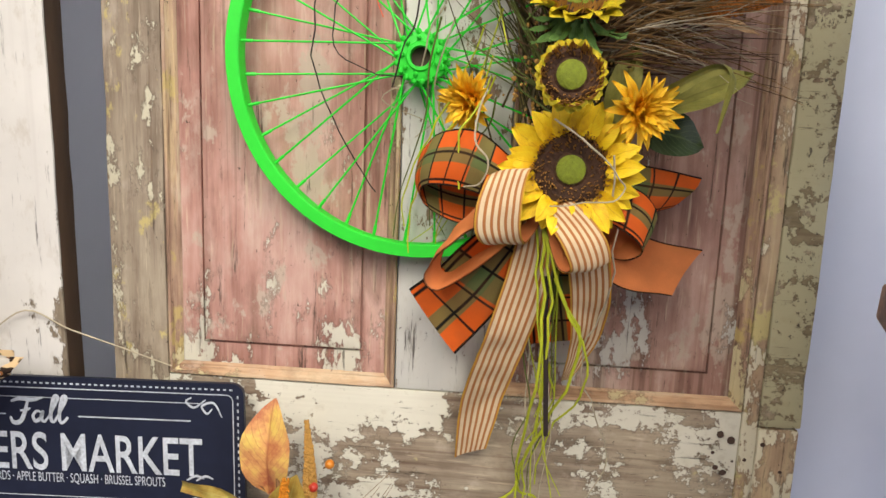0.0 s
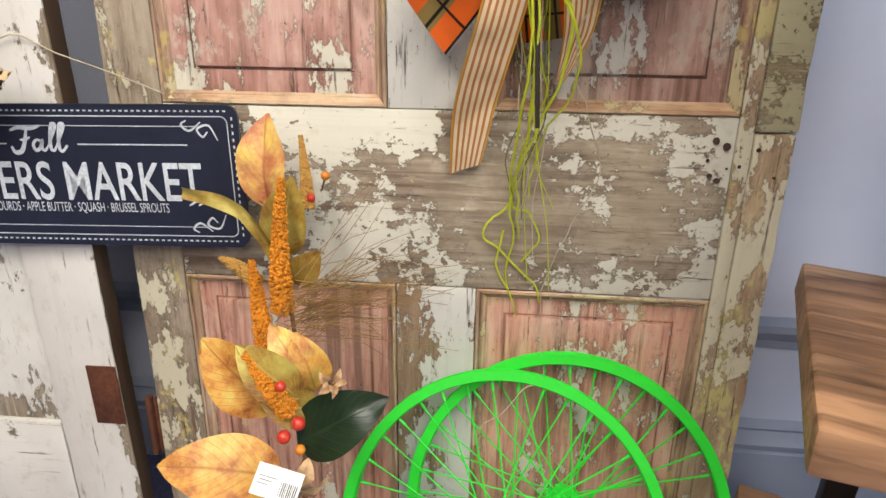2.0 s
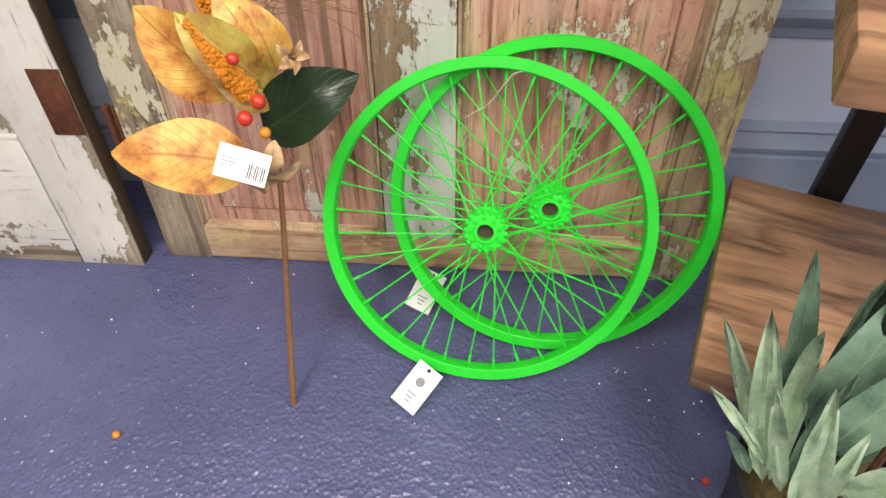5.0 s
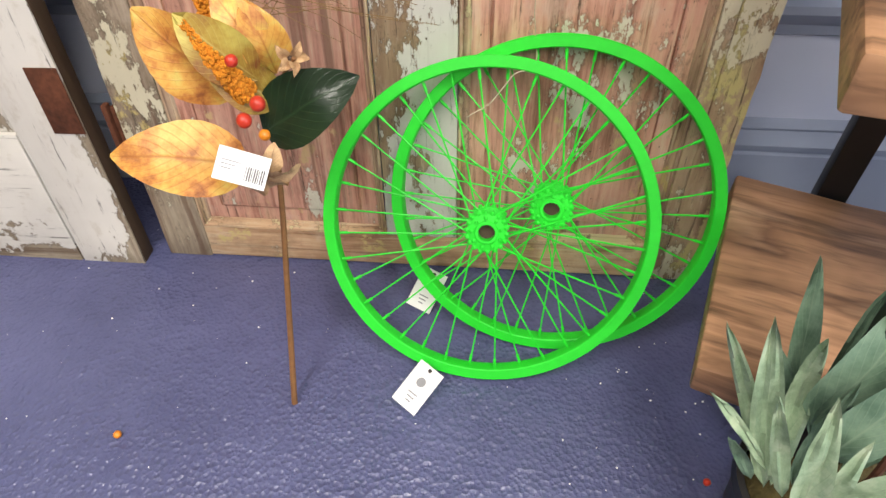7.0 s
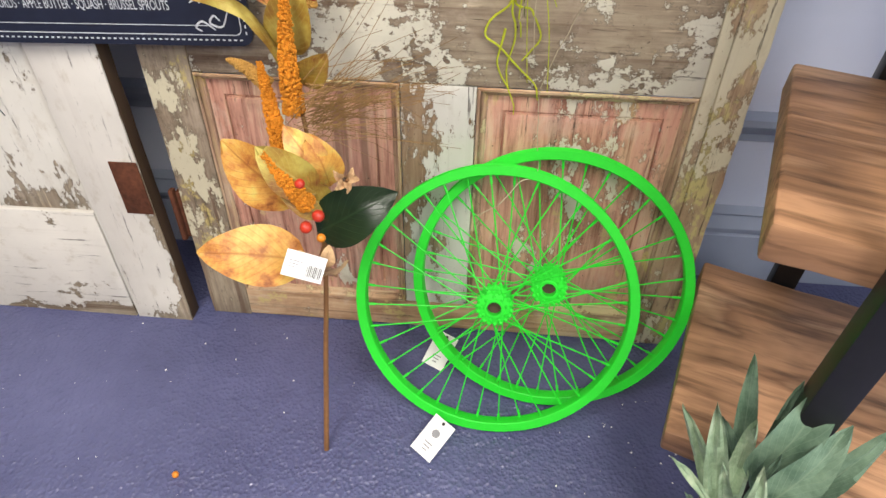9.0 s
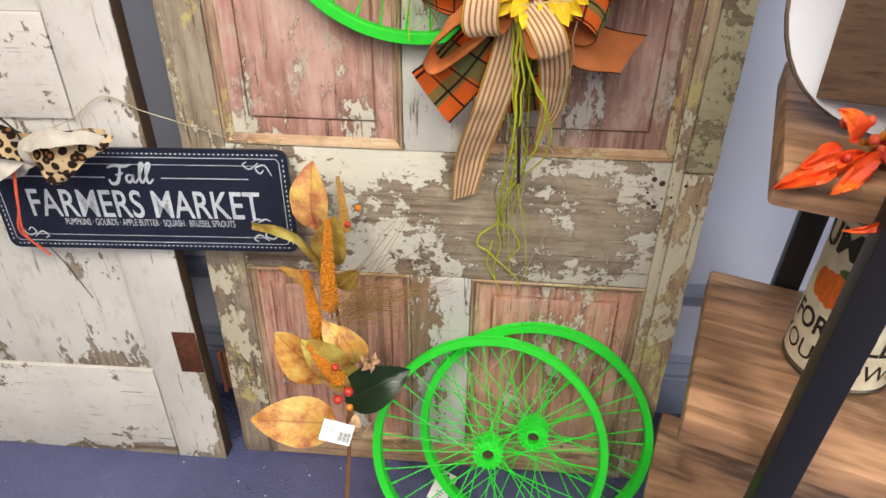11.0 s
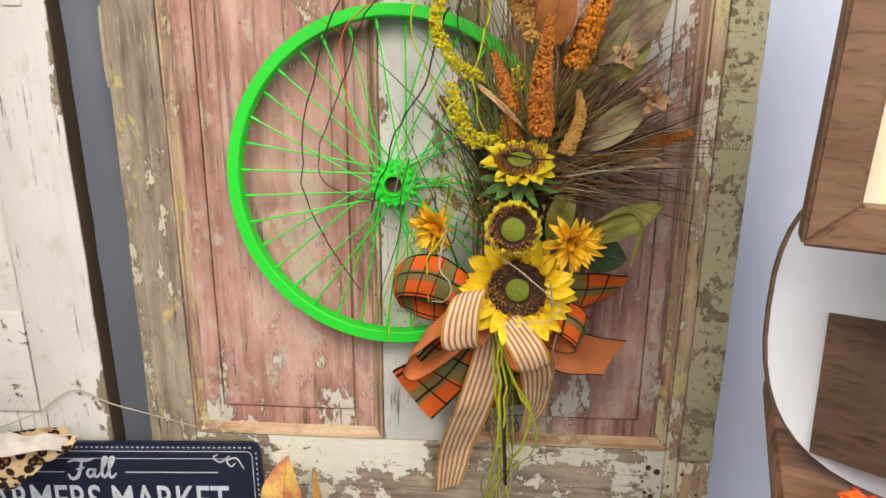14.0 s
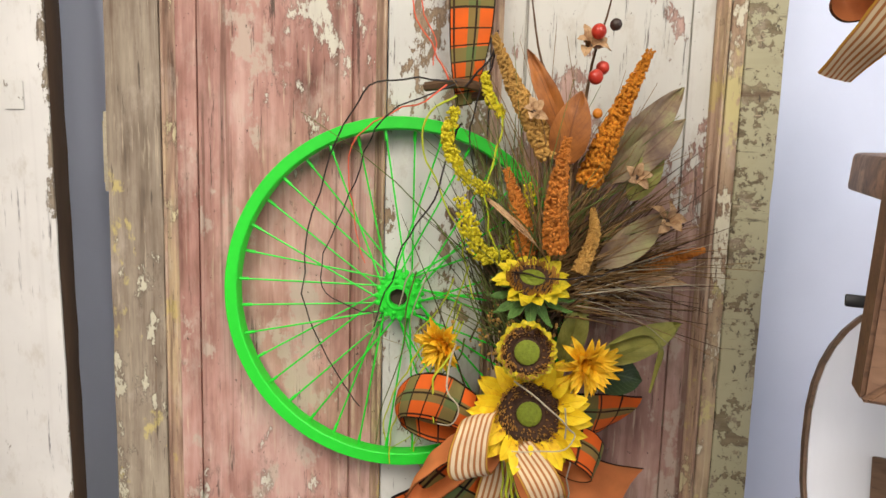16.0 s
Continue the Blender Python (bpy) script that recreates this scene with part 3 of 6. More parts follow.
def leaf_rows(base, tip, width, face, arch=0.1, fold=0.25, wave=0.0, blunt=0.75, n=11, m=5, seed=0.0):
    base, tip = Vector(base), Vector(tip)
    axis = tip - base
    length = axis.length
    face = Vector(face)
    side = axis.cross(face).normalized()
    nor = side.cross(axis).normalized()
    rows = []
    for i in range(n):
        s = i / (n - 1)
        w = width * 0.5 * (math.sin(math.pi * min(1, s ** blunt)) ** 0.75 + 0.04)
        c = base + axis * s + nor * arch * length * math.sin(math.pi * s)
        row = []
        for j in range(m):
            u = 2 * j / (m - 1) - 1
            wob = wave * length * noise.noise(Vector((s * 4 + seed, u * 1.5, seed * 3)))
            row.append(c + side * u * w + nor * (abs(u) * w * fold + wob))
        rows.append(row)
    return rows


def leaf_material(name, stops, vein, rough=0.5, scale=18, bump=0.4, sub=0.0):
    n = Nodes(name, rough, 0, 0.4)
    f = n.noise(scale, 5, 0.65)
    col = n.ramp(f, stops)
    u, v = n.axis(0, "UV"), n.axis(1, "UV")
    off = n.math("ABSOLUTE", n.math("SUBTRACT", u, 0.5), 0.0)
    mid = n.math("SUBTRACT", 1.0, n.step(off, 0.0, 0.035))
    wv = n.math("SINE", n.math("ADD", n.math("MULTIPLY", v, 62.0), n.math("MULTIPLY", off, -46.0)), 0.0)
    veins = n.math("MAXIMUM", mid, n.math("MULTIPLY", n.step(wv, 0.82, 1.0), 0.45))
    n.color(n.mix(n.math("MULTIPLY", veins, 0.6), col, vein))
    n.bump(n.math("ADD", veins, n.math("MULTIPLY", n.noise(scale * 8, 3), 0.7)), bump, 0.0012)
    if sub:
        n.b.inputs["Subsurface Weight"].default_value = sub
        n.b.inputs["Subsurface Radius"].default_value = (0.01, 0.006, 0.003)
    return n.m


def ribbon(path, widths, thick=0.0007, per=8, cup=0.0, rumple=0.0035):
    """A strip of cloth: widths are vectors across it at each point. Front faces take slot 0, the back slot 1."""
    p, w = spline(path, per), spline(widths, per)
    acr = [-1, -0.66, -0.33, 0, 0.33, 0.66, 1]
    front, back = [], []
    for i in range(len(p)):
        d = (p[min(i + 1, len(p) - 1)] - p[max(i - 1, 0)]).normalized()
        nor = d.cross(w[i]).normalized() * thick
        bow = d.cross(w[i]).normalized() * cup
        crease = d.cross(w[i]).normalized() * rumple
        row = [p[i] + w[i] * 0.5 * a + bow * (1 - a * a) + crease * noise.noise(p[i] * 38 + Vector((a * 0.9, 0, 0))) for a in acr]
        front.append([q + nor for q in row])
        back.append([q - nor for q in row])
    bm = sheet(front)
    sheet(back, bm, 1)
    return bm


def ribbon_material(name, kind):
    n = Nodes(name, 0.85, 0, 0.15)
    u, v = n.axis(0, "UV"), n.axis(1, "UV")
    weave = n.noise(420, 2)
    tone = n.noise(30, 4)
    if kind == "stripe":
        s = n.math("SINE", n.math("MULTIPLY", u, 2 * math.pi * 6.5), 0.0)
        col = n.mix(n.step(s, 0.0, 0.45), srgb(220, 198, 160), srgb(172, 112, 66))
        edge = n.step(n.math("ABSOLUTE", n.math("SUBTRACT", u, 0.5), 0.0), 0.455, 0.47)
        col = n.mix(edge, col, srgb(196, 146, 56))
    elif kind in ("plaid", "plaid_long"):
        rows = 2.0 if kind == "plaid" else 4.5
        def band(x, k, ph, lo):
            return n.step(n.math("SINE", n.math("ADD", n.math("MULTIPLY", x, 2 * math.pi * k), ph), 0.0), lo, lo + 0.06)
        col = n.mix(n.math("MULTIPLY", band(u, 1.0, 4.4, 0.66), 0.8), srgb(216, 96, 32), srgb(92, 112, 66))
        col = n.mix(n.math("MULTIPLY", band(v, rows, 0.6, 0.55), 0.85), col, srgb(88, 112, 66))
        lines = n.math("MAXIMUM", band(u, 2.0, 0.3, 0.93), band(v, rows * 3, 1.2, 0.93))
        edge = n.step(n.math("ABSOLUTE", n.math("SUBTRACT", u, 0.5), 0.0), 0.465, 0.47)
        col = n.mix(n.math("MAXIMUM", lines, edge), col, srgb(26, 24, 20))
    else:
        edge = n.step(n.math("ABSOLUTE", n.math("SUBTRACT", u, 0.5), 0.0), 0.47, 0.48)
        col = n.mix(edge, srgb(204, 122, 70), srgb(30, 26, 22))
    col = n.mix(n.math("MULTIPLY", n.step(tone, 0.4, 0.75), 0.3), col, srgb(120, 80, 50))
    n.color(col)
    n.bump(weave, 0.5, 0.0006)
    return n.m


def text_mesh(body, size, shear=0.0, extrude=0.0, width=1.0, weight=0.0):
    cu = bpy.data.curves.new("text", "FONT")
    cu.body, cu.size, cu.shear, cu.extrude, cu.align_x, cu.align_y, cu.offset = body, size, shear, extrude, "CENTER", "CENTER", weight
    ob = bpy.data.objects.new("text", cu)
    me = bpy.data.meshes.new_from_object(ob)
    me.transform(Matrix.Diagonal((width, 1, 1, 1)))
    bpy.data.objects.remove(ob)
    return me


def lettering(body, size, material, parent, at, **k):
    me = text_mesh(body, size, **k)
    me.materials.clear()
    me.materials.append(material)
    return part("lettering", me, None, parent, "", at)


def stroke(pts, width, y=0.0):
    """A flat pen stroke in the x-z plane."""
    p = spline([(a, y, b) for a, b in pts], 8)
    rows = []
    for i, q in enumerate(p):
        d = (p[min(i + 1, len(p) - 1)] - p[max(i - 1, 0)]).normalized()
        s = Vector((-d.z, 0, d.x)) * width * 0.5 * (0.55 + 0.45 * math.sin(math.pi * i / (len(p) - 1)))
        rows.append([q - s, q + s])
    return sheet(rows)


# ---- market sign ----
M_NAVY = plain("navy_enamel_tin", srgb(28, 33, 50), 0.42, 0.0, var=0.22, scale=70, bump=0.1)
M_CHALK = plain("chalk_white_print", srgb(196, 201, 206), 0.6, var=0.4, scale=260)
SIGN = pose(-0.525, 0.737, 0.668, -5.4, -0.7, 2.5) @ Matrix.Diagonal((1.052, 1, 1.128, 1))
SW, SH = 0.505, 0.172


def rounded_plate(w, h, r, y0, y1, n=6):
    bm = bmesh.new()
    ring = []
    for cx, cz, a0 in ((w / 2 - r, h / 2 - r, 0), (-w / 2 + r, h / 2 - r, 90), (-w / 2 + r, -h / 2 + r, 180), (w / 2 - r, -h / 2 + r, 270)):
        for k in range(n + 1):
            a = radians(a0 + 90 * k / n)
            ring.append((cx + r * math.cos(a), cz + r * math.sin(a)))
    f = bm.faces.new([bm.verts.new((x, y0, z)) for x, z in ring])
    r2 = bmesh.ops.extrude_face_region(bm, geom=[f])
    for v in r2["geom"]:
        if isinstance(v, bmesh.types.BMVert):
            v.co.y = y1
    bmesh.ops.recalc_face_normals(bm, faces=bm.faces)
    return bm


def outline_ring(w, h, r, t, y, n=6):
    rows = [[], []]
    for e, row in ((0, rows[0]), (t, rows[1])):
        for cx, cz, a0 in ((w / 2 - r, h / 2 - r, 0), (-w / 2 + r, h / 2 - r, 90), (-w / 2 + r, -h / 2 + r, 180), (w / 2 - r, -h / 2 + r, 270)):
            for k in range(n + 1):
                a = radians(a0 + 90 * k / n)
                row.append(Vector((cx + (r - e) * math.cos(a), y, cz + (r - e) * math.sin(a))))
        row.append(row[0])
    return sheet(rows)


sign = thing("market_sign", "navy tin autumn market sign with white lettering, hung by twine", "sign", SIGN)
part("plate", rounded_plate(SW, SH, 0.015, -0.003, 0.003), M_NAVY, sign, "", SIGN)
part("raised_rim", outline_ring(SW, SH, 0.015, 0.0025, -0.0036), M_NAVY, sign, "", SIGN)
part("border_line", outline_ring(SW - 0.026, SH - 0.026, 0.009, 0.0013, -0.0034), M_CHALK, sign, "thin white printed border", SIGN)
dots = bmesh.new()
for k in range(62):
    for zz in (-SH / 2 + 0.0075, SH / 2 - 0.0075):
        xx = -SW / 2 + 0.016 + (SW - 0.032) * k / 61
        box(dots, xx - 0.0018, xx + 0.0018, -0.0038, -0.0032, zz - 0.0009, zz + 0.0009)
for k in range(18):
    for xx in (-SW / 2 + 0.0075, SW / 2 - 0.0075):
        zz = -SH / 2 + 0.016 + (SH - 0.032) * k / 17
        box(dots, xx - 0.0009, xx + 0.0009, -0.0038, -0.0032, zz - 0.0018, zz + 0.0018)
tagged(part("stitched_dots", dots, M_CHALK, sign, "row of small printed dashes", SIGN), kind="stuff")
face = SIGN @ pose(0, -0.0037, 0, 90, 0, 0)
lettering("FARMERS MARKET", 0.066, M_CHALK, sign, face @ pose(0.001, -0.008, 0), width=0.735, weight=0.0007)
# "Fall" in a brush script
for w, pts in ((0.0042, [(-0.050, 0.028), (-0.046, 0.020), (-0.036, 0.022), (-0.029, 0.036), (-0.024, 0.053)]), (0.0036, [(-0.048, 0.050), (-0.036, 0.054), (-0.018, 0.053), (-0.004, 0.057)]), (0.0026, [(-0.036, 0.037), (-0.028, 0.038), (-0.021, 0.041)]),
               (0.0034, [(-0.006, 0.036), (-0.013, 0.037), (-0.018, 0.030), (-0.015, 0.023), (-0.008, 0.027), (-0.004, 0.037), (-0.006, 0.026), (-0.002, 0.023), (0.004, 0.030)]),
               (0.0036, [(0.004, 0.030), (0.012, 0.044), (0.018, 0.057), (0.013, 0.058), (0.008, 0.040), (0.007, 0.026), (0.011, 0.023), (0.016, 0.030)]), (0.0036, [(0.016, 0.030), (0.024, 0.044), (0.030, 0.057), (0.025, 0.058), (0.020, 0.040), (0.019, 0.026), (0.023, 0.022), (0.031, 0.030)])):
    part("lettering", stroke([(x * 0.92, z * 0.86 + 0.012) for x, z in pts], w * 1.35, -0.0037), M_CHALK, sign, "", SIGN)
lettering("PUMPKINS · GOURDS · APPLE BUTTER · SQUASH · BRUSSEL SPROUTS", 0.0165, M_CHALK, sign, face @ pose(0.004, -0.038, 0), width=0.58)
for x0, x1 in ((-0.205, -0.052), (0.042, 0.185)):
    part("rule_line", box(bmesh.new(), x0, x1, -0.0037, -0.0033, 0.0385, 0.040), M_CHALK, sign, "", SIGN)
part("rule_line", box(bmesh.new(), -0.2, 0.2, -0.0037, -0.0033, 0.0605, 0.0614), M_CHALK, sign, "", SIGN)
part("rule_line", box(bmesh.new(), -0.2, 0.2, -0.0037, -0.0033, -0.0614, -0.0605), M_CHALK, sign, "", SIGN)
for sx in (-1, 1):
    for sz in (-1, 1):
        for pts in ([(0.225, 0.045), (0.215, 0.062), (0.2, 0.058), (0.206, 0.049), (0.213, 0.055)], [(0.205, 0.066), (0.19, 0.056), (0.18, 0.063), (0.187, 0.068)]):
            part("corner_scroll", stroke([(a * sx, b * sz) for a, b in pts], 0.0028, -0.0037), M_CHALK, sign, "", SIGN)
for a in (0, 1):
    sp = [(0.178 + a * 0.012, -0.034), (0.19 + a * 0.012, -0.028), (0.2 + a * 0.012, -0.031)]
    part("sprig", stroke(sp, 0.003, -0.0037), M_CHALK, sign, "", SIGN)
hang = [(-0.70, 0.745, 0.775), (-0.616, 0.752, 0.810), (-0.553, 0.757, 0.850), (-0.495, 0.757, 0.828), (-0.432, 0.765, 0.804), (-0.37, 0.778, 0.776)]
single("hanging_twine", tube(spline(hang, 5), 0.0011, 5), M_TWINE, "thin jute twine tied round a nail on the white door", "twine")

# leopard-print ribbon bow on the sign's corner
M_LEO = Nodes("leopard_print_canvas", 0.85, 0, 0.2)
_v = M_LEO.put("ShaderNodeTexVoronoi", Scale=66.0)
M_LEO.wire(M_LEO.coords(), _v.inputs["Vector"])
_ring = M_LEO.math("MULTIPLY", M_LEO.step(_v.outputs["Distance"], 0.2, 0.26), M_LEO.math("SUBTRACT", 1.0, M_LEO.step(_v.outputs["Distance"], 0.5, 0.56)))
_c = M_LEO.mix(M_LEO.step(_v.outputs["Distance"], 0.28, 0.22), srgb(196, 168, 128), srgb(150, 98, 50))
M_LEO.color(M_LEO.mix(_ring, _c, srgb(40, 28, 20)))
M_LEO.bump(M_LEO.noise(300, 2), 0.4, 0.0005)
M_CANVAS = plain("cream_canvas", srgb(196, 188, 176), 0.9, var=0.25, scale=60, bump=0.4)
bow = thing("leopard_bow", "cream canvas bow with leopard-print edges tied to the sign", "bow", pose(-0.66, 0.70, 0.76))
part("bow_loop", ribbon([(-0.69, 0.70, 0.775), (-0.655, 0.665, 0.80), (-0.61, 0.655, 0.808), (-0.57, 0.675, 0.80), (-0.56, 0.695, 0.79), (-0.61, 0.70, 0.785), (-0.68, 0.70, 0.775)], [(0.004, 0.02, 0.02), (0.01, 0.03, 0.024), (0.012, 0.034, 0.012), (0.01, 0.034, 0.006), (0.0, 0.03, 0.016), (0, 0.02, 0.03), (0, 0.02, 0.02)], cup=0.006, rumple=0.012), [M_CANVAS, M_LEO.m], bow, "cream canvas loop")
part("bow_tail", ribbon([(-0.68, 0.69, 0.775), (-0.64, 0.668, 0.772), (-0.60, 0.668, 0.775), (-0.57, 0.678, 0.786), (-0.545, 0.688, 0.792)], [(0.004, 0.012, 0.03), (0.012, 0.016, 0.046), (0.02, 0.016, 0.046), (0.02, 0.014, 0.034), (0.012, 0.01, 0.02)], cup=0.008, rumple=0.010), [M_LEO.m, M_CANVAS], bow, "leopard-print tail")
part("bow_tail", ribbon([(-0.68, 0.69, 0.77), (-0.65, 0.668, 0.752), (-0.625, 0.664, 0.742), (-0.60, 0.668, 0.752)], [(0.004, 0.01, 0.03), (0.016, 0.01, 0.04), (0.024, 0.008, 0.034), (0.026, 0.006, 0.024)], cup=0.007, rumple=0.010), [M_LEO.m, M_CANVAS], bow, "leopard-print tail")
part("bow_loop", ribbon([(-0.69, 0.70, 0.765), (-0.73, 0.66, 0.80), (-0.79, 0.67, 0.785), (-0.80, 0.70, 0.75), (-0.74, 0.70, 0.74), (-0.69, 0.70, 0.76)], [(0.0, 0.02, 0.04), (0.01, 0.02, 0.05), (0.012, 0.02, 0.046), (0.0, 0.03, 0.05), (0, 0.02, 0.05), (0, 0.02, 0.04)], cup=0.006, rumple=0.012), [M_CANVAS, M_LEO.m], bow)
part("bow_tail", ribbon([(-0.70, 0.69, 0.77), (-0.735, 0.665, 0.755), (-0.77, 0.67, 0.745), (-0.81, 0.69, 0.75)], [(0.0, 0.012, 0.04), (-0.01, 0.012, 0.05), (-0.01, 0.012, 0.05), (-0.01, 0.01, 0.04)], cup=0.008, rumple=0.010), [M_LEO.m, M_CANVAS], bow, "leopard-print tail")
part("knot", ball(bmesh.new(), (-0.685, 0.69, 0.768), 0.02, 12, 8, 1.2), M_CANVAS, bow)
part("wire_tie", tube(spline([(-0.75, 0.69, 0.81), (-0.72, 0.68, 0.835), (-0.70, 0.69, 0.80), (-0.69, 0.68, 0.775)], 5), 0.0016, 5), M_BLACK, bow)
M_ORANGE_RAF = plain("coral_raffia", srgb(226, 96, 62), 0.7, var=0.25, scale=200)
part("raffia", tube(spline([(-0.724, 0.68, 0.735), (-0.733, 0.672, 0.68), (-0.748, 0.675, 0.615), (-0.731, 0.69, 0.56)], 5), 0.0022, 5), M_ORANGE_RAF, bow, "coral raffia strand")
part("raffia", tube(spline([(-0.722, 0.68, 0.735), (-0.736, 0.672, 0.67), (-0.755, 0.675, 0.62), (-0.741, 0.69, 0.575)], 5), 0.0016, 5), M_ORANGE_RAF, bow, "coral raffia strand")
part("wire_tie", tube(spline([(-0.748, 0.71, 0.573), (-0.732, 0.72, 0.51), (-0.712, 0.725, 0.432)], 5), 0.0009, 5), M_BLACK, bow)

bow.matrix_basis = Matrix.Translation((0.03, 0, 0.012)) @ bow.matrix_basis

# ---- shelving unit ----
SHELF = pose(0.343, 0.388, 0, 0, 0, -19.9)
unit = thing("shelving_unit", "rustic brown wooden shelving unit with black steel legs", "shelf", SHELF)
for k, (dx, z0, z1) in enumerate(((-0.008, 0.190, 0.236), (-0.002, 0.556, 0.600), (0.008, 0.918, 0.960), (0.017, 1.350, 1.392))):
    part("shelf_board", rough_box(dx, 1.1, 0, 0.352, z0, z1, 0.005, 22, 0.004, 30 + k), M_SHELF, unit, "thick striped brown wood board", SHELF)
for x in (0.096, 0.96):
    for y0, y1 in ((-0.039, -0.002), (0.355, 0.392)):
        part("leg", box(bmesh.new(), x, x + 0.038, y0, y1, 0, 1.62, 0.003), M_BLACK, unit, "black square steel leg", SHELF)
part("brace", tube([(0.115, 0.372, 0.44), (0.235, 0.372, 0.553)], 0.012, 4), M_BLACK, unit, "", SHELF)
part("brace", tube([(0.115, 0.372, 0.81), (0.225, 0.372, 0.916)], 0.012, 4), M_BLACK, unit, "", SHELF)
part("brace", tube([(0.98, 0.372, 0.44), (0.86, 0.372, 0.553)], 0.012, 4), M_BLACK, unit, "", SHELF)


def can_label():
    n = Nodes("cream_paper_label", 0.55, 0, 0.3)
    f = n.noise(40, 5)
    n.color(n.ramp(f, [(0.3, srgb(206, 196, 166)), (0.7, srgb(232, 224, 200))]))
    n.bump(n.noise(200, 3), 0.1, 0.0005)
    return n.m


M_LABEL = can_label()
M_TIN = plain("tarnished_tin", srgb(122, 116, 104), 0.35, 0.9, var=0.3, scale=40)
M_INK = plain("black_ink", srgb(34, 28, 26), 0.6, var=0.2, scale=200)
M_PUMP = plain("printed_orange", srgb(222, 108, 30), 0.6, var=0.25, scale=120)
M_LEAFINK = plain("printed_green", srgb(70, 92, 40), 0.6, var=0.25, scale=120)
CAN_R, CAN_H = 0.066, 0.245
CAN = SHELF @ pose(0.176, 0.195, 0.6035, 0, 0, 19.9)
can = thing("pumpkin_can", "tall cream tin can with a printed pumpkin label", "tin can", CAN)
part("can_body", lathe([(0.0, 0.002), (CAN_R - 0.002, 0.0), (CAN_R + 0.0015, 0.002), (CAN_R + 0.0015, 0.006), (CAN_R - 0.001, 0.008), (CAN_R - 0.001, CAN_H - 0.008), (CAN_R + 0.0015, CAN_H - 0.006), (CAN_R + 0.002, CAN_H - 0.001), (CAN_R - 0.001, CAN_H), (CAN_R - 0.002, CAN_H - 0.004), (CAN_R - 0.003, 0.02), (0.0, 0.018)], 56, axis="z"), M_TIN, can, "", CAN)
part("paper_label", lathe([(CAN_R - 0.0005, 0.009), (CAN_R + 0.0004, 0.0095), (CAN_R + 0.0004, CAN_H - 0.0095), (CAN_R - 0.0005, CAN_H - 0.009)], 56, axis="z"), M_LABEL, can, "cream paper label", CAN)


def wrapped(me, turn, h):
    """Bends a flat print round the can; turn 0 faces the front of the shelf."""
    for v in me.vertices:
        a = v.co.x / CAN_R + radians(turn)
        r = CAN_R + 0.0012
        v.co = Vector((r * math.sin(a), -r * math.cos(a), v.co.y + h))
    return me


def print_on_can(body, size, turn, h, width=1.0, weight=0.0):
    me = text_mesh(body, size, width=width, weight=weight)
    me.materials.clear()
    me.materials.append(M_INK)
    part("lettering", wrapped(me, turn, h), None, can, "", CAN)


print_on_can("PUMPKINS", 0.05, -44, 0.205, 0.86, 0.0016)
print_on_can("FOR SALE", 0.042, -46, 0.082, 0.78, 0.001)
print_on_can("YOUR OWN", 0.040, -36, 0.038, 0.86)
for k in range(5):
    bm = bmesh.new()
    bmesh.ops.create_circle(bm, cap_ends=True, segments=20, radius=1, matrix=Matrix.Translation(((k - 2) * 0.011, 0, 0)) @ Matrix.Diagonal((0.0115, 0.027 - 0.0022 * abs(k - 2), 1, 1)))
    me = to_mesh("print", bm, M_PUMP)
    part("printed_pumpkin_rib", wrapped(me, -66, 0.14), None, can, "", CAN @ pose(0, 0, 0, 0, 0, 0) @ Matrix.Diagonal((1 + 0.001 * (3 - abs(k - 2)), 1 + 0.001 * (3 - abs(k - 2)), 1, 1)))
bm = bmesh.new()
bmesh.ops.create_circle(bm, cap_ends=True, segments=16, radius=1, matrix=Matrix.Translation((0.012, 0.03, 0)) @ Matrix.Diagonal((0.014, 0.007, 1, 1)))
part("printed_stalk", wrapped(to_mesh("print", bm, M_LEAFINK), -66, 0.14), None, can, "", CAN)
bm = bmesh.new()
bmesh.ops.create_circle(bm, cap_ends=True, segments=24, radius=0.017)
part("printed_seal", wrapped(to_mesh("print", bm, M_INK), 24, 0.118), None, can, "", CAN)
me = text_mesh("25", 0.021)
me.materials.clear()
me.materials.append(M_LABEL)
part("lettering", wrapped(me, 24, 0.118), None, can, "", CAN @ Matrix.Diagonal((1.012, 1.012, 1, 1)))
part("dried_filling", tube(spline([(-0.02, 0, 0.19), (0.0, 0.01, 0.235), (0.01, -0.02, 0.2)], 5), 0.02, 8), plain("dark_brown_filling", srgb(52, 34, 22), 0.9, var=0.5, scale=90, bump=1.0, dist=0.006), can, "dark dried filling", CAN)

TINB = SHELF @ pose(0.325, 0.15, 0.6035)
single("metal_tin", lathe([(0.0, 0.001), (0.05, 0.0), (0.053, 0.003), (0.05, 0.008), (0.05, 0.03), (0.052, 0.033), (0.05, 0.036), (0.05, 0.10), (0.053, 0.104), (0.049, 0.106), (0.047, 0.02), (0.0, 0.018)], 40, axis="z"), plain("bright_galvanised_tin", srgb(176, 178, 180), 0.25, 1.0, var=0.2, scale=40), "small shiny galvanised tin beside the can", "tin", TINB)

# white pumpkin board with a folded wooden banner, standing on the third shelf
M_PWHITE = plain("white_washed_board", srgb(226, 228, 234), 0.5, var=0.1, scale=30, bump=0.2, stretch=(1, 1, 0.2))
M_BROWN = wood_material("dull_brown_board", [srgb(70, 52, 40), srgb(106, 82, 64), srgb(134, 106, 84)], (0.15, 1, 1), 30)
PUMP = SHELF @ pose(-0.022, 0.085, 0.968, -20)
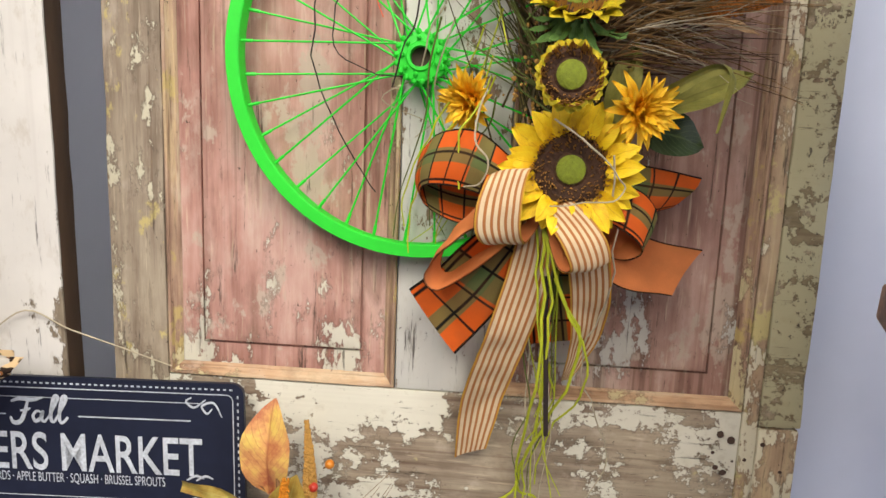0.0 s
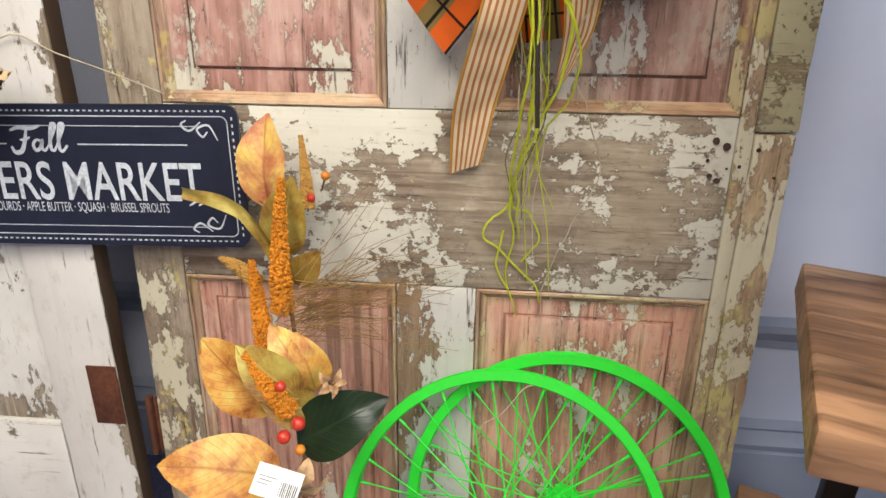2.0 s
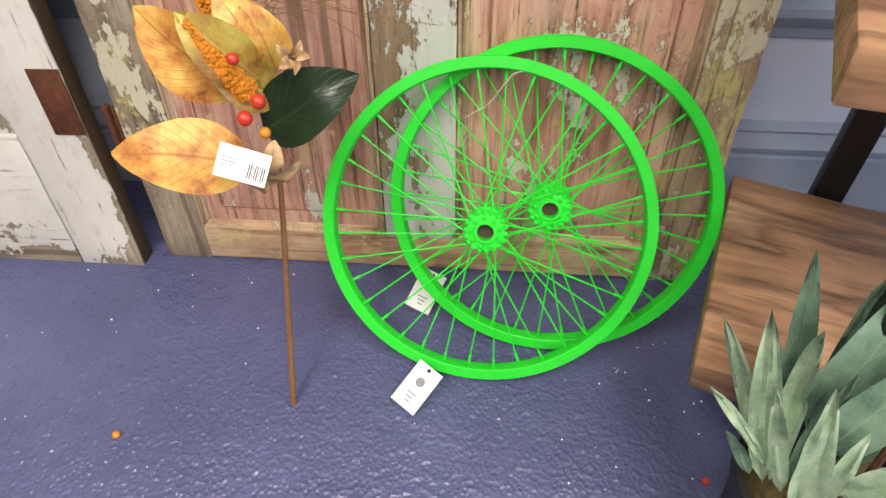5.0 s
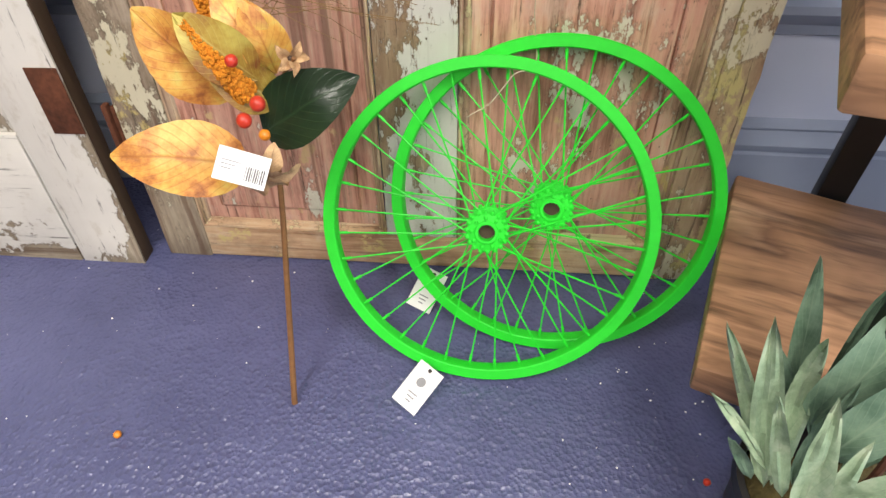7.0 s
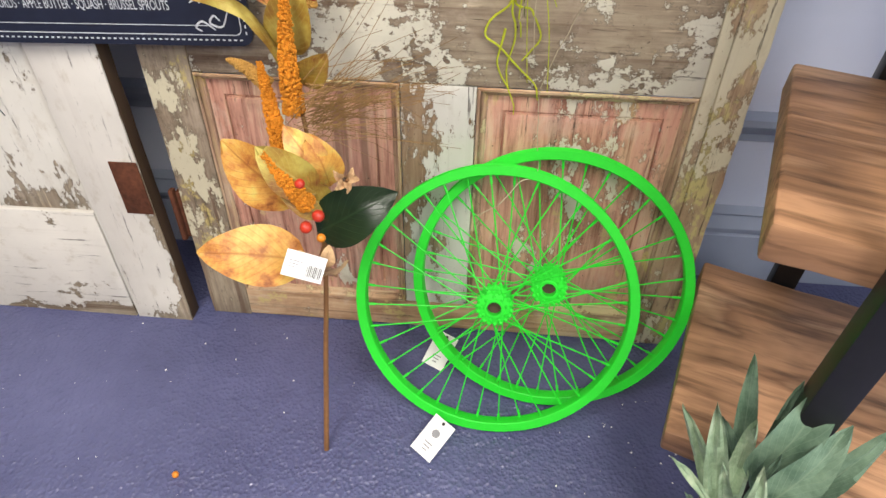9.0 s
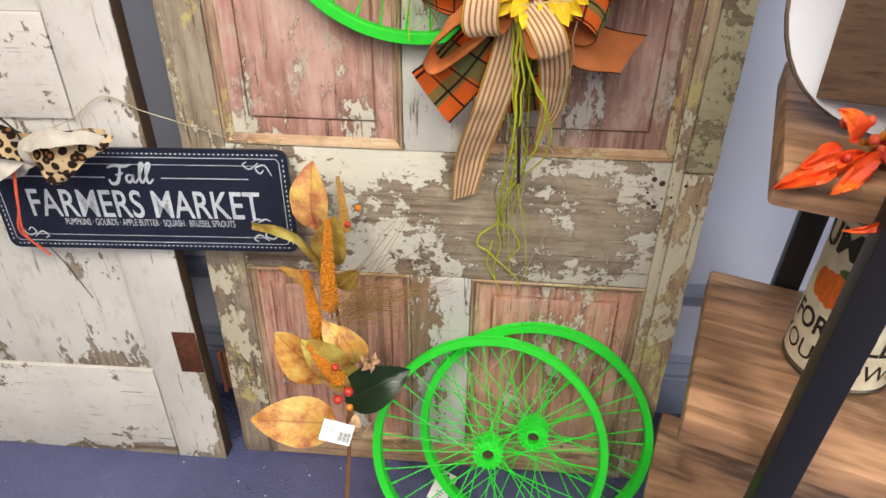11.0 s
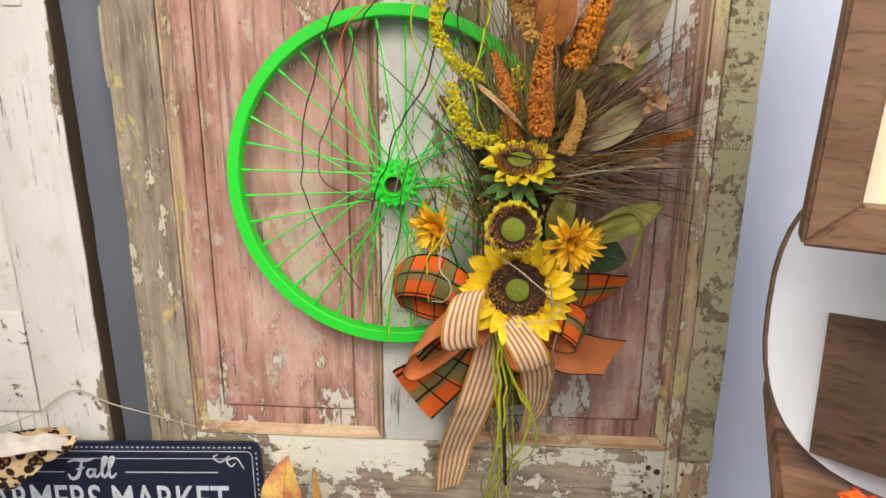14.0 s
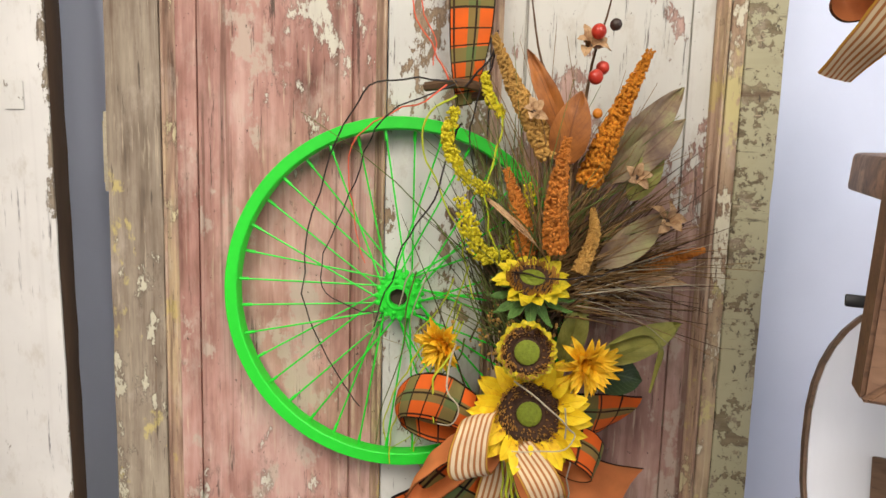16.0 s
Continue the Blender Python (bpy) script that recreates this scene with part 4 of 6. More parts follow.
board = thing("pumpkin_board", "white-washed wooden pumpkin cut-out with brown banner on the shelf", "sign", PUMP)


def pumpkin_half(x0, x1, w, h, y0, y1):
    bm = bmesh.new()
    pts = []
    for k in range(49):
        a = -math.pi + 2 * math.pi * k / 48
        x = w / 2 + w / 2 * math.copysign(abs(math.cos(a)) ** 0.62, math.cos(a))
        z = h / 2 + h / 2 * math.copysign(abs(math.sin(a)) ** 0.78, math.sin(a))
        pts.append((min(max(x, x0), x1), z))
    clean = [p for i, p in enumerate(pts) if i == 0 or (Vector(p) - Vector(pts[i - 1])).length > 1e-5]
    if (Vector(clean[0]) - Vector(clean[-1])).length < 1e-5:
        clean.pop()
    f = bm.faces.new([bm.verts.new((x, y0, z)) for x, z in clean])
    g = bmesh.ops.extrude_face_region(bm, geom=[f])
    for v in g["geom"]:
        if isinstance(v, bmesh.types.BMVert):
            v.co.y = y1
    bmesh.ops.recalc_face_normals(bm, faces=bm.faces)
    return bm


part("plank", pumpkin_half(0.0, 0.1305, 0.40, 0.33, 0.0, 0.004), M_PWHITE, board, "white-washed plank", PUMP)
part("plank", pumpkin_half(0.1325, 0.2665, 0.40, 0.33, 0.0, 0.004), M_PWHITE, board, "white-washed plank", PUMP)
part("plank", pumpkin_half(0.2685, 0.40, 0.40, 0.33, 0.0, 0.004), M_PWHITE, board, "white-washed plank", PUMP)
part("backing", pumpkin_half(-0.004, 0.404, 0.40, 0.333, 0.0042, 0.022), M_BROWN, board, "brown wooden edge", PUMP @ pose(-0.003, 0, -0.0))
part("stalk", box(bmesh.new(), 0.17, 0.215, 0.0, 0.018, 0.325, 0.375, 0.004), M_BLACK, board, "black stalk", PUMP)
part("leaf", box(bmesh.new(), 0.02, 0.055, -0.004, 0.0, 0.30, 0.312, 0.002), M_BLACK, board, "black leaf tip", PUMP)
for x0, y0, x1, y1 in ((0.048, -0.008, 0.100, -0.046), (0.100, -0.046, 0.35, -0.024)):
    d = Vector((x1 - x0, y1 - y0, 0))
    ang = math.degrees(math.atan2(d.y, d.x))
    part("banner_board", box(bmesh.new(), 0, d.length, 0, 0.012, 0.032, 0.168, 0.0015), M_BROWN, board, "dull brown banner board", PUMP @ pose(x0, y0, 0, 0, 0, ang))
BAN = PUMP @ pose(0.098, -0.047, -0.0, 0, 0, 5.24)
for pts in ([(0.032, 0.115), (0.04, 0.128), (0.05, 0.118), (0.044, 0.085), (0.03, 0.062), (0.026, 0.07), (0.036, 0.085), (0.075, 0.1)], [(0.085, 0.13), (0.075, 0.1), (0.068, 0.07), (0.078, 0.062), (0.092, 0.078)]):
    part("lettering", stroke(pts, 0.006, -0.0012), M_CHALK, board, "", BAN)

# framed print hung on the front of the top shelf
M_FRAME = wood_material("walnut_frame_wood", [srgb(82, 58, 44), srgb(118, 88, 66), srgb(142, 110, 86)], (0.2, 1, 1), 34)
M_PAPER = plain("cream_print_paper", srgb(234, 222, 192), 0.7, var=0.06, scale=30)
M_GOLDINK = plain("orange_brown_ink", srgb(196, 124, 44), 0.6, var=0.3, scale=120)
PIC = SHELF @ pose(-0.031, -0.010, 1.241)
pic = thing("framed_print", "brown wooden frame holding a cream print with orange script", "picture", PIC)
FW, FH, FB = 0.46, 0.56, 0.031


def mitred(x0, x1, z0, z1, t, which):
    o = {"b": ((x0, z0), (x1, z0), (x1 - t, z0 + t), (x0 + t, z0 + t)), "t": ((x0 + t, z1 - t), (x1 - t, z1 - t), (x1, z1), (x0, z1)), "l": ((x0, z0), (x0 + t, z0 + t), (x0 + t, z1 - t), (x0, z1)), "r": ((x1 - t, z0 + t), (x1, z0), (x1, z1), (x1 - t, z1 - t))}[which]
    bm = bmesh.new()
    f = bm.faces.new([bm.verts.new((a, 0.0, b)) for a, b in o])
    g = bmesh.ops.extrude_face_region(bm, geom=[f])
    for v in g["geom"]:
        if isinstance(v, bmesh.types.BMVert):
            v.co.y = -0.03
    bmesh.ops.recalc_face_normals(bm, faces=bm.faces)
    bmesh.ops.bevel(bm, geom=bm.edges[:], offset=0.0025, segments=2, affect="EDGES")
    return bm


for w in "btlr":
    part("frame_side", mitred(0, FW, 0, FH, FB, w), M_FRAME, pic, "", PIC)
part("print", box(bmesh.new(), FB - 0.004, FW - FB + 0.004, -0.012, -0.006, FB - 0.004, FH - FB + 0.004), M_PAPER, pic, "cream printed paper", PIC)
for pts in ([(0.098, 0.155), (0.083, 0.165), (0.072, 0.145), (0.08, 0.128), (0.095, 0.14), (0.1, 0.16), (0.093, 0.115), (0.075, 0.085), (0.06, 0.092), (0.068, 0.108), (0.105, 0.125), (0.12, 0.15)], [(0.135, 0.14), (0.13, 0.11), (0.142, 0.1), (0.152, 0.12)], [(0.12, 0.075), (0.116, 0.062), (0.13, 0.055)]):
    part("script", stroke(pts, 0.007, -0.0140), M_GOLDINK, pic, "", PIC)
part("script_leaf", stroke([(0.075, 0.21), (0.11, 0.215), (0.14, 0.205)], 0.018, -0.0138), M_LEAFINK, pic, "printed green leaf", PIC)

# ---- the wheel wreath on the old door ----
M_STRIPE = ribbon_material("striped_ticking_ribbon", "stripe")
M_PLAID = ribbon_material("orange_plaid_ribbon", "plaid")
M_PLAID_LONG = ribbon_material("orange_plaid_loop_ribbon", "plaid_long")
M_PEACH = ribbon_material("peach_ribbon_back", "peach")
M_PETAL = leaf_material("yellow_petal_silk", [(0.3, srgb(206, 150, 8)), (0.5, srgb(238, 196, 12)), (0.72, srgb(246, 218, 40))], srgb(196, 140, 10), 0.6, 40)
M_PETAL_G = leaf_material("greenish_yellow_petal", [(0.3, srgb(136, 140, 20)), (0.5, srgb(206, 182, 24)), (0.72, srgb(232, 206, 40))], srgb(120, 122, 20), 0.6, 60)
M_PETAL_O = leaf_material("golden_orange_petal", [(0.3, srgb(218, 136, 10)), (0.5, srgb(244, 184, 22)), (0.72, srgb(250, 214, 54))], srgb(190, 96, 8), 0.6, 50)
M_SEED = plain("dark_seed_head", srgb(66, 40, 20), 0.85, var=0.6, scale=220, bump=1.0, dist=0.003)
M_SEED_TIP = plain("ochre_seed_tips", srgb(172, 124, 50), 0.8, var=0.4, scale=260)
M_HEART = plain("olive_green_flower_heart", srgb(116, 128, 24), 0.8, var=0.3, scale=300, bump=0.8, dist=0.002)
M_SEPAL = leaf_material("green_sepal", [(0.3, srgb(52, 84, 34)), (0.7, srgb(104, 140, 66))], srgb(130, 160, 90), 0.6, 40)
M_RUSTSPIKE = plain("rust_orange_seed_spike", srgb(196, 118, 38), 0.9, var=0.4, scale=160, bump=0.8, dist=0.002)
M_MUSTARD = plain("mustard_orange_seed_spike", srgb(206, 130, 26), 0.9, var=0.35, scale=160, bump=0.8, dist=0.002)
M_TANSPIKE = plain("tan_seed_spike", srgb(186, 142, 70), 0.9, var=0.35, scale=160, bump=0.8, dist=0.002)
M_GOLD = plain("yellow_goldenrod_buds", srgb(206, 190, 22), 0.8, var=0.35, scale=160)
M_BROWNSTEM = plain("brown_stem", srgb(92, 66, 40), 0.8, var=0.4, scale=90)
M_GRASS = plain("dry_brown_grass", srgb(136, 104, 60), 0.8, var=0.5, scale=30)
M_GRASS_G = plain("dull_green_grass", srgb(98, 108, 46), 0.8, var=0.5, scale=30)
M_RAFFIA = plain("yellow_green_raffia", srgb(184, 192, 38), 0.7, var=0.35, scale=60)
M_WIRE = plain("black_curly_wire", srgb(40, 28, 24), 0.6, var=0.2)
M_BERRY = plain("red_berry", srgb(188, 54, 36), 0.35, var=0.25, scale=90)
M_BERRY_O = plain("orange_berry", srgb(214, 130, 34), 0.4, var=0.25, scale=90)
M_BERRY_B = plain("brown_berry", srgb(62, 46, 36), 0.4, var=0.25, scale=90)
M_HUSK = leaf_material("tan_husk", [(0.3, srgb(136, 96, 62)), (0.7, srgb(212, 176, 130))], srgb(116, 80, 50), 0.7, 50)
M_BROWNLEAF = leaf_material("russet_leaf", [(0.3, srgb(112, 62, 24)), (0.7, srgb(176, 108, 46))], srgb(84, 48, 22), 0.55, 30)
M_MAUVE = leaf_material("mauve_olive_leaf", [(0.34, srgb(104, 82, 66)), (0.5, srgb(136, 114, 86)), (0.64, srgb(150, 146, 98))], srgb(96, 60, 52), 0.55, 22)
M_DARKLEAF = leaf_material("dark_green_leaf", [(0.3, srgb(38, 56, 26)), (0.7, srgb(70, 90, 42))], srgb(92, 110, 60), 0.45, 30)
M_CURLY = leaf_material("pale_olive_leaf", [(0.3, srgb(104, 104, 40)), (0.7, srgb(154, 150, 72))], srgb(110, 100, 40), 0.55, 30)

WHEEL_A = DOOR @ pose(-0.049, -0.028, 1.189) @ pose(0, 0, 0, 0, 4, 0) @ Matrix.Diagonal((1.034, 1, 1.034, 1))
wreath = thing("wheel_wreath", "green bicycle wheel wreath with sunflowers, dried grasses and plaid bow", "wreath", WHEEL_A)
wheel_parts(wreath, WHEEL_A)


def toward(c, nor, spin=0):
    n = Vector(nor).normalized()
    return Matrix.Translation(c) @ n.to_track_quat("Z", "Y").to_matrix().to_4x4() @ pose(0, 0, 0, 0, 0, spin)


def petal_mesh(length, width, arch, material, notch=0.0, wave=0.04, seed=0):
    rows = leaf_rows((0, 0, 0), (length, 0, 0), width, (0, 0, 1), arch, 0.22, wave, 0.7, 8, 5, seed)
    return to_mesh("petal", sheet(rows), material)


def seed_head(head, at, disc_r, heart_r, rnd):
    hb = bmesh.new()
    ball(hb, (0, 0, 0.0045), heart_r, 18, 9, 0.28)
    part("heart", hb, M_HEART, head, "olive green flower heart", at)
    sb = bmesh.new()
    for k in range(int(380 * disc_r / 0.04)):
        a, r = rnd.random() * 6.283, heart_r * 1.12 + (disc_r - heart_r * 1.1) * math.sqrt(rnd.random())
        h = 0.004 + rnd.random() * 0.006
        p = Vector((r * math.cos(a), r * math.sin(a), 0.001))
        tube([p, p + Vector((0.3 * h * math.cos(a + 1), 0.3 * h * math.sin(a + 1), h))], 0.0012, 3, sb, 0.0006, False)
    tagged(part("seed_bristles", sb, M_SEED_TIP, head, "fine ochre seed bristles", at), kind="stuff")


def flower(name, c, nor, disc_r, heart_r, petal_len, petal_w, count, mat, label, seed_mat=None, layers=2, droop=0.0, rnd=None, fluffy=False):
    rnd = rnd or random.Random(len(name) + count)
    at = toward(c, nor, rnd.random() * 60)
    bm = lathe([(0.0, 0.006), (heart_r * 0.7, 0.0066), (heart_r, 0.0045), (heart_r * 1.15, 0.002), (disc_r * 0.75, 0.005), (disc_r, 0.001), (disc_r * 0.8, -0.007), (0.0, -0.009)], 26, axis="z")
    head = part(name, bm, seed_mat or M_SEED, wreath, label, at)
    if not fluffy:
        seed_head(head, at, disc_r, heart_r, rnd)
    shapes = [petal_mesh(petal_len * s, petal_w, a, mat, 0, 0.07, k) for k, (s, a) in enumerate(((1.0, 0.10), (0.85, 0.16), (1.08, 0.05)))]
    for lay in range(layers):
        for k in range(count):
            a = 360 * (k + 0.5 * lay) / count + rnd.uniform(-6, 6)
            tilt = -18 - droop + (14 * lay if not fluffy else -26 * lay) + rnd.uniform(-14, 14)
            part("petal", shapes[rnd.randrange(3)], None, head, "", at @ pose(0, 0, -0.001 - 0.003 * lay, 0, 0, a) @ pose(disc_r * 0.82, 0, 0, rnd.uniform(-25, 25), tilt, 0))
    return head, at


flower("sunflower", (0.122, 0.682, 1.074), (-0.05, -1, 0.18), 0.041, 0.0155, 0.041, 0.022, 17, M_PETAL, "large yellow sunflower head", droop=4)
flower("sunflower", (0.111, 0.642, 1.167), (-0.03, -1, 0.16), 0.029, 0.0145, 0.011, 0.013, 17, M_PETAL_G, "small greenish sunflower bud")
_h, _at = flower("sunflower", (0.118, 0.69, 1.238), (0.02, -0.42, 0.88), 0.030, 0.015, 0.022, 0.017, 14, M_PETAL_G, "half-open sunflower facing upward")
sep = petal_mesh(0.045, 0.014, -0.22, M_SEPAL, 0, 0.1, 3)
for k in range(12):
    part("sepal", sep, None, _h, "green sepal" if k == 0 else "", _at @ pose(0, 0, -0.009, 0, 0, 30 * k) @ pose(0.012, 0, 0, 0, 14 + 8 * (k % 3), 0))
flower("daisy", (0.014, 0.728, 1.142), (-0.55, -0.75, -0.15), 0.006, 0.004, 0.036, 0.011, 16, M_PETAL_O, "golden orange silk daisy", M_MUSTARD, 3, 0, None, True)
flower("daisy", (0.188, 0.692, 1.137), (0.25, -0.92, -0.1), 0.006, 0.004, 0.038, 0.011, 17, M_PETAL_O, "golden orange silk daisy", M_MUSTARD, 3, 0, None, True)


def seed_spike(path, r, material, parent, label, name="seed_spike", dense=190, seed=1):
    rnd = random.Random(seed)
    p = spline(path, 8)
    bm = tube(p, r * 0.78, 9, None, r * 0.2)
    total = len(p)
    for i, q in enumerate(p):
        s = i / (total - 1)
        d = (p[min(i + 1, total - 1)] - p[max(i - 1, 0)]).normalized()
        a = d.orthogonal().normalized()
        b = d.cross(a)
        rr = r * (1.05 - 0.72 * s ** 1.6)
        for k in range(max(5, int(dense * (1 - 0.5 * s) / 2))):
            t = rnd.random() * 6.283
            o = (a * math.cos(t) + b * math.sin(t)) * rr * rnd.uniform(0.7, 1.06) + d * rnd.uniform(-1, 1) * r * 0.4
            ball(bm, q + o, rr * rnd.uniform(0.09, 0.17) + 0.0008, 5, 4)
    return part(name, bm, material, parent, label)


seed_spike([(0.142, 0.69, 1.281), (0.137, 0.662, 1.345), (0.143, 0.655, 1.401)], 0.0125, M_RUSTSPIKE, wreath, "rust-orange celosia spike", seed=3)
seed_spike([(0.186, 0.74, 1.355), (0.209, 0.722, 1.428), (0.239, 0.72, 1.50)], 0.014, M_MUSTARD, wreath, "mustard celosia spike", seed=4)
seed_spike([(0.134, 0.735, 1.386), (0.112, 0.735, 1.424), (0.086, 0.735, 1.468), (0.065, 0.735, 1.516)], 0.013, M_TANSPIKE, wreath, "tan seed spike", seed=5)
seed_spike([(0.114, 0.735, 1.265), (0.101, 0.735, 1.317), (0.086, 0.735, 1.361)], 0.012, M_RUSTSPIKE, wreath, "rust-orange celosia spike", seed=6)
seed_spike([(0.261, 0.752, 1.246), (0.30, 0.772, 1.252), (0.347, 0.79, 1.262)], 0.011, M_RUSTSPIKE, wreath, "rust-orange celosia spike", seed=7)
seed_spike([(0.175, 0.70, 1.25), (0.19, 0.71, 1.29), (0.187, 0.71, 1.32)], 0.008, M_TANSPIKE, wreath, "tan seed spike", seed=8)


def goldenrod(path, r, seed):
    rnd = random.Random(seed)
    p = spline(path, 7)
    bm = tube(p, 0.0013, 5)
    for i, q in enumerate(p):
        for k in range(19):
            ball(bm, q + Vector((rnd.uniform(-1, 1), rnd.uniform(-1, 1), rnd.uniform(-1, 1))) * r * 0.8, rnd.uniform(0.0013, 0.0025), 6, 4)
    part("goldenrod", bm, M_GOLD, wreath, "yellow goldenrod sprig")


goldenrod([(0.067, 0.738, 1.334), (0.036, 0.738, 1.352), (0.017, 0.738, 1.381), (0.012, 0.738, 1.404), (0.02, 0.738, 1.431)], 0.009, 1)
goldenrod([(0.077, 0.72, 1.257), (0.056, 0.72, 1.265), (0.043, 0.72, 1.29), (0.032, 0.72, 1.323)], 0.012, 2)
goldenrod([(0.09, 0.735, 1.25), (0.105, 0.74, 1.29), (0.115, 0.74, 1.34)], 0.011, 3)
goldenrod([(0.075, 0.745, 1.43), (0.06, 0.745, 1.45), (0.055, 0.745, 1.475)], 0.006, 4)


def leaf(name, base, tip, width, face, material, parent, label="", arch=0.08, fold=0.25, wave=0.05, blunt=0.8, seed=0.0):
    return part(name, sheet(leaf_rows(base, tip, width, face, arch, fold, wave, blunt, 12, 7, seed)), material, parent, label)


F = (0, -1, 0.15)
leaf("leaf", (0.150, 0.725, 1.37), (0.166, 0.72, 1.458), 0.045, (-0.2, -1, 0.1), M_BROWNLEAF, wreath, "russet silk leaf", seed=1)
leaf("leaf", (0.200, 0.752, 1.350), (0.298, 0.772, 1.468), 0.044, F, M_MAUVE, wreath, "mauve and olive silk leaf", seed=2)
leaf("leaf", (0.212, 0.742, 1.350), (0.298, 0.752, 1.430), 0.036, F, M_MAUVE, wreath, "mauve and olive silk leaf", seed=3)
leaf("leaf", (0.198, 0.722, 1.250), (0.285, 0.742, 1.318), 0.038, F, M_MAUVE, wreath, "mauve and olive silk leaf", seed=4)
leaf("leaf", (0.237, 0.742, 1.33), (0.272, 0.75, 1.402), 0.034, F, M_CURLY, wreath, "olive silk leaf", seed=5)
leaf("leaf", (0.152, 0.735, 1.40), (0.103, 0.74, 1.505), 0.026, F, M_BROWNLEAF, wreath, "russet silk leaf", seed=6)
leaf("leaf", (0.205, 0.705, 1.135), (0.312, 0.735, 1.178), 0.036, (0, -1, 0.4), M_CURLY, wreath, "olive silk leaf", seed=7)
leaf("leaf", (0.19, 0.72, 1.12), (0.27, 0.735, 1.10), 0.05, (0, -1, 0.4), M_DARKLEAF, wreath, "dark green silk leaf", seed=8)
leaf("leaf", (0.24, 0.74, 1.23), (0.325, 0.768, 1.222), 0.016, (0, -1, 0.6), M_HUSK, wreath, "dry tan leaf", seed=9)
leaf("leaf", (0.06, 0.73, 1.33), (0.125, 0.70, 1.275), 0.008, (0, -1, 0.6), M_HUSK, wreath, "dry tan leaf", seed=10)
part("leaf", ribbon([(0.215, 0.69, 1.155), (0.25, 0.67, 1.177), (0.264, 0.66, 1.171), (0.262, 0.658, 1.145), (0.257, 0.66, 1.118)], [(0.004, 0.004, -0.014), (0.003, 0.004, -0.011), (0.007, 0.003, -0.004), (0.005, 0, 0.002), (0.003, 0, 0.001)], 0.0004, 6, 0.003), [M_CURLY, M_CURLY], wreath, "curled pale olive leaf")


def husk(c, size, nor, seed, parent, berry=None):
    rnd = random.Random(seed)
    at = toward(c, nor, seed * 37)
    core = part("husk_flower", ball(bmesh.new(), (0, 0, 0), size * 0.2, 8, 6), M_BERRY_B, parent, "dry tan husk flower", at)
    pm = petal_mesh(size, size * 0.62, 0.22, M_HUSK, 0, 0.15, seed)
    for k in range(5):
        part("husk_petal", pm, None, core, "", at @ pose(0, 0, 0, 0, 0, 72 * k + rnd.uniform(-15, 15)) @ pose(size * 0.1, 0, 0, rnd.uniform(-30, 30), rnd.uniform(-45, 5), 0))


for k, c in enumerate(((0.171, 0.722, 1.507), (0.280, 0.732, 1.307), (0.111, 0.712, 1.432), (0.237, 0.722, 1.36))):
    husk(c, 0.024 if k < 2 else 0.018, (0.2, -0.8, 0.5), k + 1, wreath)
for c, m, r in (((0.181, 0.72, 1.524), M_BERRY, 0.0088), ((0.181, 0.72, 1.474), M_BERRY, 0.0088), ((0.194, 0.722, 1.566), M_BERRY_O, 0.0075), ((0.200, 0.722, 1.532), M_BERRY_B, 0.007), ((0.187, 0.725, 1.433), M_BERRY_O, 0.006), ((0.19, 0.73, 1.485), M_BERRY, 0.008)):
    part("berry", ball(bmesh.new(), c, r, 14, 9), m, wreath)
part("twig", tube(spline([(0.165, 0.74, 1.34), (0.172, 0.735, 1.42), (0.178, 0.732, 1.49), (0.19, 0.728, 1.54), (0.194, 0.725, 1.563)], 4), 0.0026, 6, None, 0.001), M_BROWNSTEM, wreath)
part("twig", tube(spline([(0.165, 0.74, 1.34), (0.155, 0.735, 1.42), (0.12, 0.735, 1.49), (0.105, 0.735, 1.56)], 4), 0.0024, 6, None, 0.001), M_BROWNSTEM, wreath)


def grass(count, seed, material, root, spread, lo, hi, angles, label, sag=0.0, r=0.0009):
    """A tuft of blades that fan out of one root."""
    rnd = random.Random(seed)
    bm = bmesh.new()
    root = Vector(root)
    for k in range(count):
        a = radians(rnd.uniform(*angles))
        length = rnd.uniform(lo, hi)
        base = root + Vector((rnd.gauss(0, spread), rnd.gauss(0, spread * 0.6), rnd.gauss(0, spread)))
        d = Vector((math.cos(a), rnd.uniform(-0.12, 0.34), math.sin(a)))
        bend = Vector((rnd.uniform(-0.5, 0.4), rnd.uniform(-0.15, 0.1), rnd.uniform(-0.5, 0.25) - sag))
        pts = [base + d * length * t + bend * length * 0.5 * t * t for t in (0, 0.25, 0.5, 0.75, 1)]
        for q in pts:
            q.y = min(q.y, 0.727 + 0.075 * q.z - 0.006)
        tube(pts, r * rnd.uniform(0.7, 1.5), 4, bm, 0.0003, False)
    return tagged(part("grass_tuft", bm, material, wreath, label), kind="stuff")


grass(150, 1, M_GRASS, (0.15, 0.73, 1.235), 0.018, 0.07, 0.205, (-6, 44), "dry brown grass blades", 0.1)
grass(110, 2, M_GRASS, (0.14, 0.735, 1.27), 0.02, 0.08, 0.24, (40, 112), "dry brown grass blades")
grass(80, 3, M_GRASS_G, (0.12, 0.735, 1.25), 0.022, 0.08, 0.26, (30, 140), "dull green grass blades")
grass(26, 4, M_GRASS_G, (0.10, 0.73, 1.16), 0.02, 0.06, 0.14, (95, 170), "dull green grass blades")
grass(30, 5, M_TWINE, (0.17, 0.73, 1.22), 0.015, 0.1, 0.185, (-14, 28), "pale oat grass blades", 0.15, 0.0007)
grass(40, 6, M_BROWNSTEM, (0.11, 0.735, 1.20), 0.02, 0.05, 0.12, (60, 150), "dark brown twig bits")
